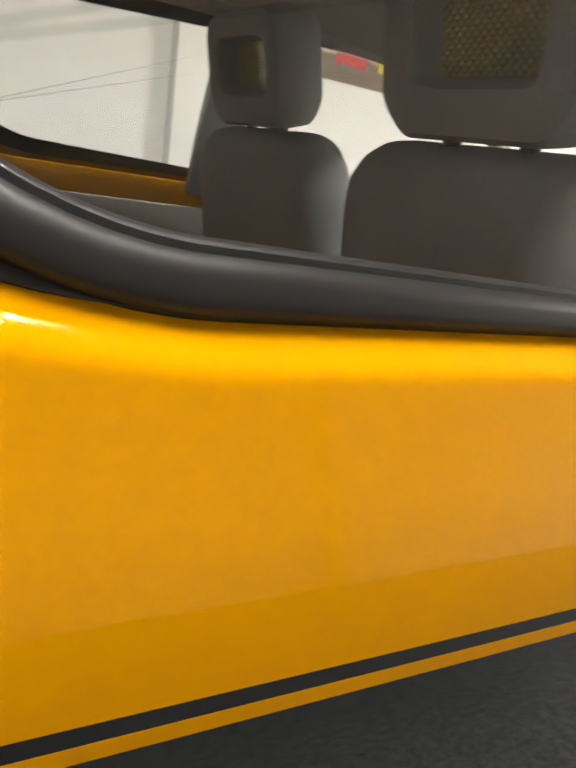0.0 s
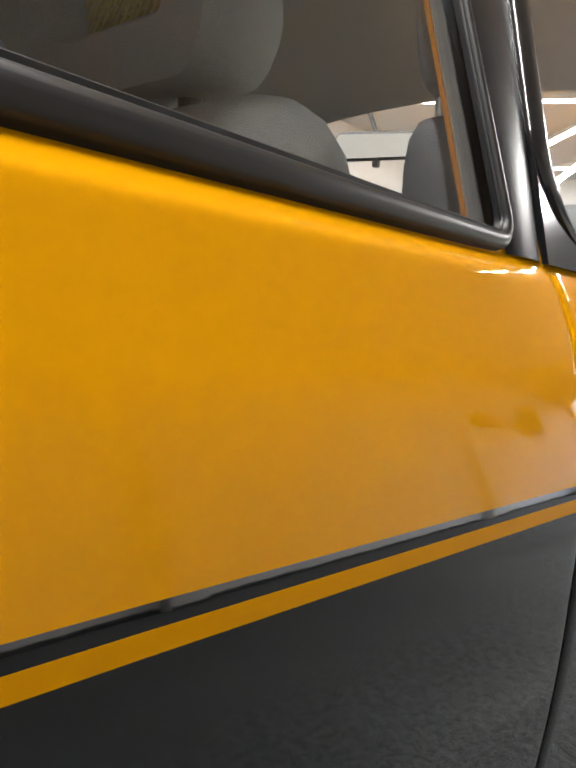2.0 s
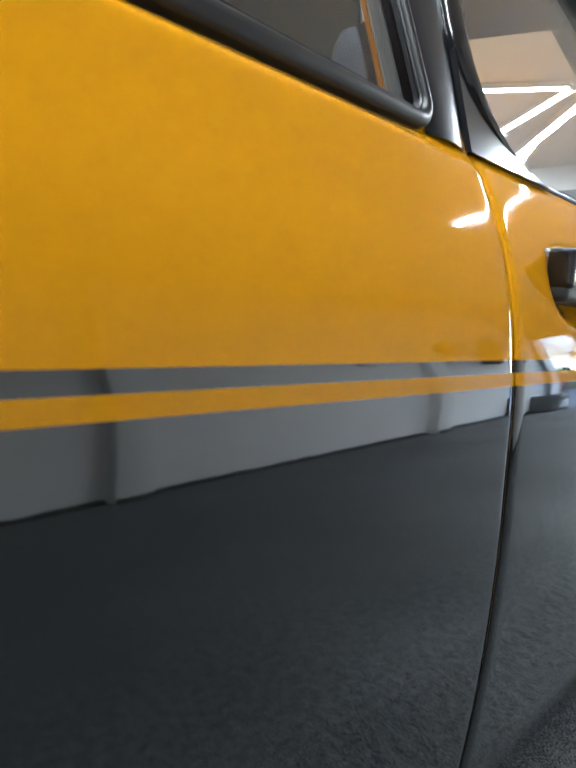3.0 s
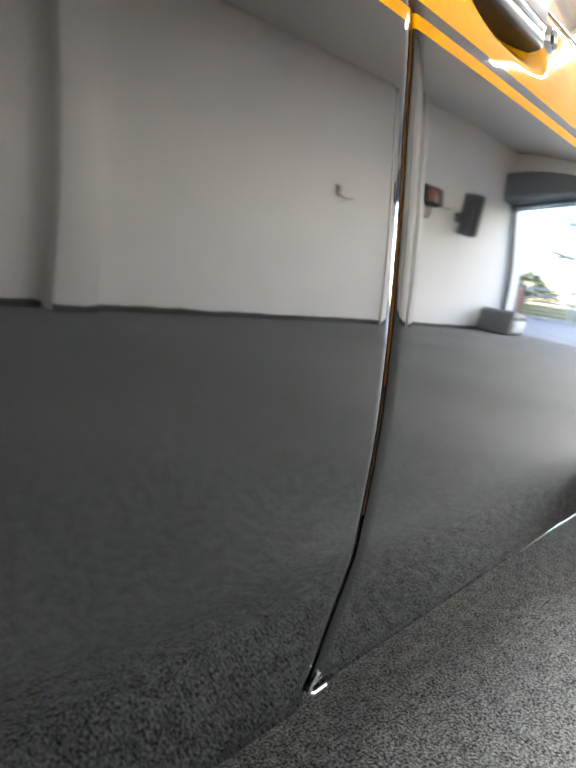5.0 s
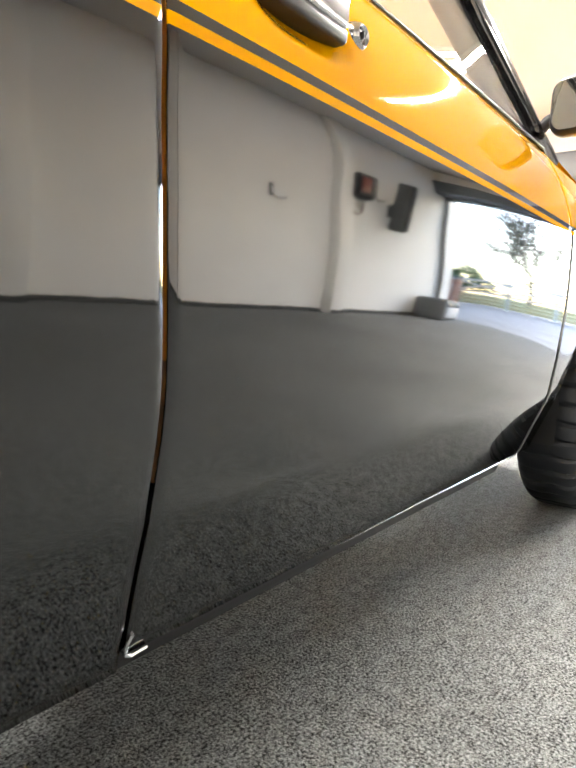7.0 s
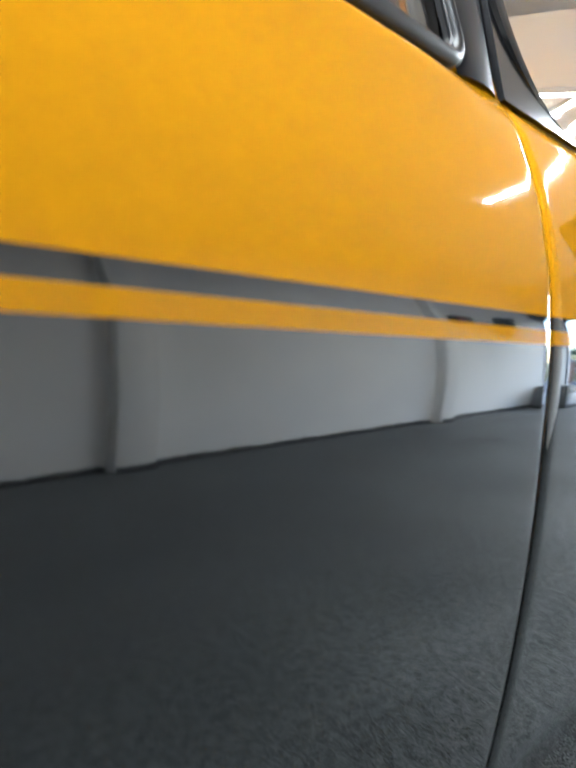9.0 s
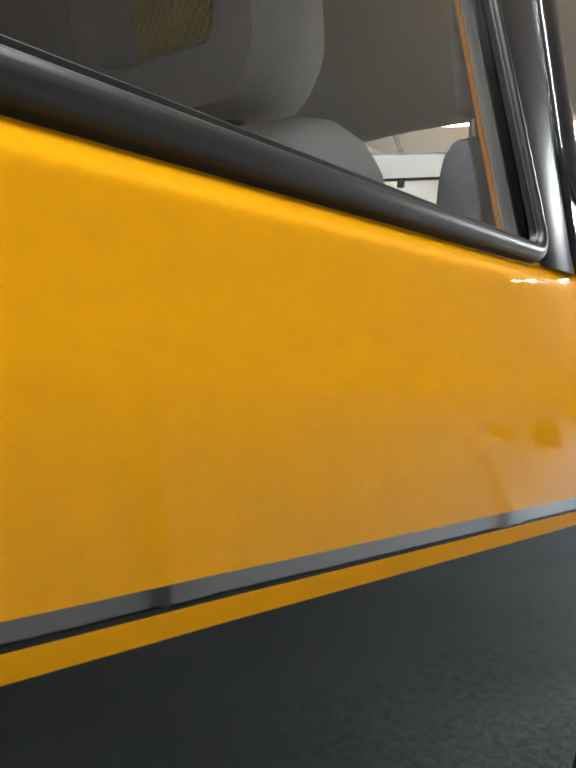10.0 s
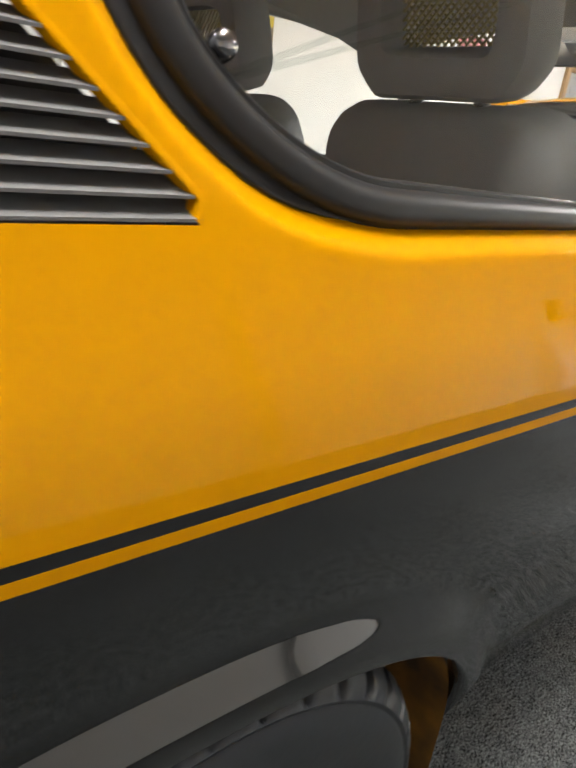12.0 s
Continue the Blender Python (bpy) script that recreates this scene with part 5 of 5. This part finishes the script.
def build_tree(x, y, h):
    """A bare winter tree: tapered trunk, limbs and twigs."""
    r = random.Random(11)
    t = thing("bare_tree", "leafless winter tree standing in the field", "tree")
    trunk, twigs = [], []

    def limb(p, d, length, rad, level):
        n = 5
        pts, q, v = [p], p.copy(), d.normalized()
        for k in range(n):
            v = (v + Vector((r.uniform(-1, 1), r.uniform(-1, 1), r.uniform(-0.4, 0.7))) * 0.16).normalized()
            q = q + v * length / n
            pts.append(q.copy())
            if level < 4 and k >= (2 if level == 0 else 1):
                for _ in range(2 if level == 0 else 1):
                    side = Vector((r.uniform(-1, 1), r.uniform(-1, 1), r.uniform(-0.1, 0.8))).normalized()
                    limb(q.copy(), v * 0.5 + side * 0.9, length * r.uniform(0.7, 1.0), rad * (1 - k / n * 0.6) * 0.6, level + 1)
        (trunk if level < 2 else twigs).append((pts, rad))

    limb(Vector((x, y, -0.1)), Vector((0.05, 0.1, 1)), h * 0.42, h * 0.04, 0)
    for name, group in (("trunk", trunk), ("crown", twigs)):
        vs, fs = [], []
        for pts, rad in group:
            base, c = len(vs), 5 if name == "trunk" else 3
            for i, p in enumerate(pts):
                rr = max(0.03, rad * (1 - 0.6 * i / (len(pts) - 1)))
                d = (pts[min(i + 1, len(pts) - 1)] - pts[max(i - 1, 0)]).normalized()
                s = d.cross(Vector((0.3, 0.9, 0.2))).normalized()
                u = s.cross(d)
                vs += [p + (s * math.cos(2 * math.pi * j / c) + u * math.sin(2 * math.pi * j / c)) * rr for j in range(c)]
            for i in range(len(pts) - 1):
                fs += [(base + i * c + j, base + i * c + (j + 1) % c, base + (i + 1) * c + (j + 1) % c, base + (i + 1) * c + j) for j in range(c)]
        part(name, mesh_of(name, vs, fs, BARK), t)


def build_bush(x, y, w, h, seed, label):
    """A hedge clump: stems under a crown of many small leaves."""
    r = random.Random(seed)
    t = thing("bush", label, "bush")
    vs, fs = [], []
    for _ in range(2600):
        a, b, k = r.uniform(0, 6.283), r.uniform(-0.2, 1.0), r.uniform(0.55, 1.0) ** 0.5
        lump = 1 + 0.25 * math.sin(3 * a + seed) * math.cos(4 * b)
        c = Vector((x + w * k * lump * math.cos(a) * math.sqrt(max(0, 1 - b * b)), y + w * k * lump * math.sin(a) * math.sqrt(max(0, 1 - b * b)), h * (0.45 + 0.55 * b * k * lump)))
        d = Vector((r.uniform(-1, 1), r.uniform(-1, 1), r.uniform(-1, 1))).normalized()
        e = d.orthogonal().normalized()
        s = r.uniform(0.04, 0.09)
        i = len(vs)
        vs += [c - d * s, c + e * s * 0.5, c + d * s, c - e * s * 0.5]
        fs.append((i, i + 1, i + 2, i + 3))
    part("crown", mesh_of("crown", vs, fs, LEAF, smooth=False), t)
    for k in range(5):
        part("stem", sweep("stem", [(x + 0.1 * k - 0.2, y, -0.05), (x + 0.22 * (k - 2), y + 0.1 * (k - 2), h * 0.6)], ring(0.03, 6), BARK), t)


build_gate_pillar(16.0, -6.5)
build_fence(17.0, -16.0, 12.0)
build_tree(30.0, -8.2, 6.2)
build_bush(20.0, -7.9, 1.1, 1.9, 4, "dark green hedge bush behind the fence")
build_bush(22.0, -10.4, 1.5, 2.2, 9, "large green hedge bush at the field's edge")
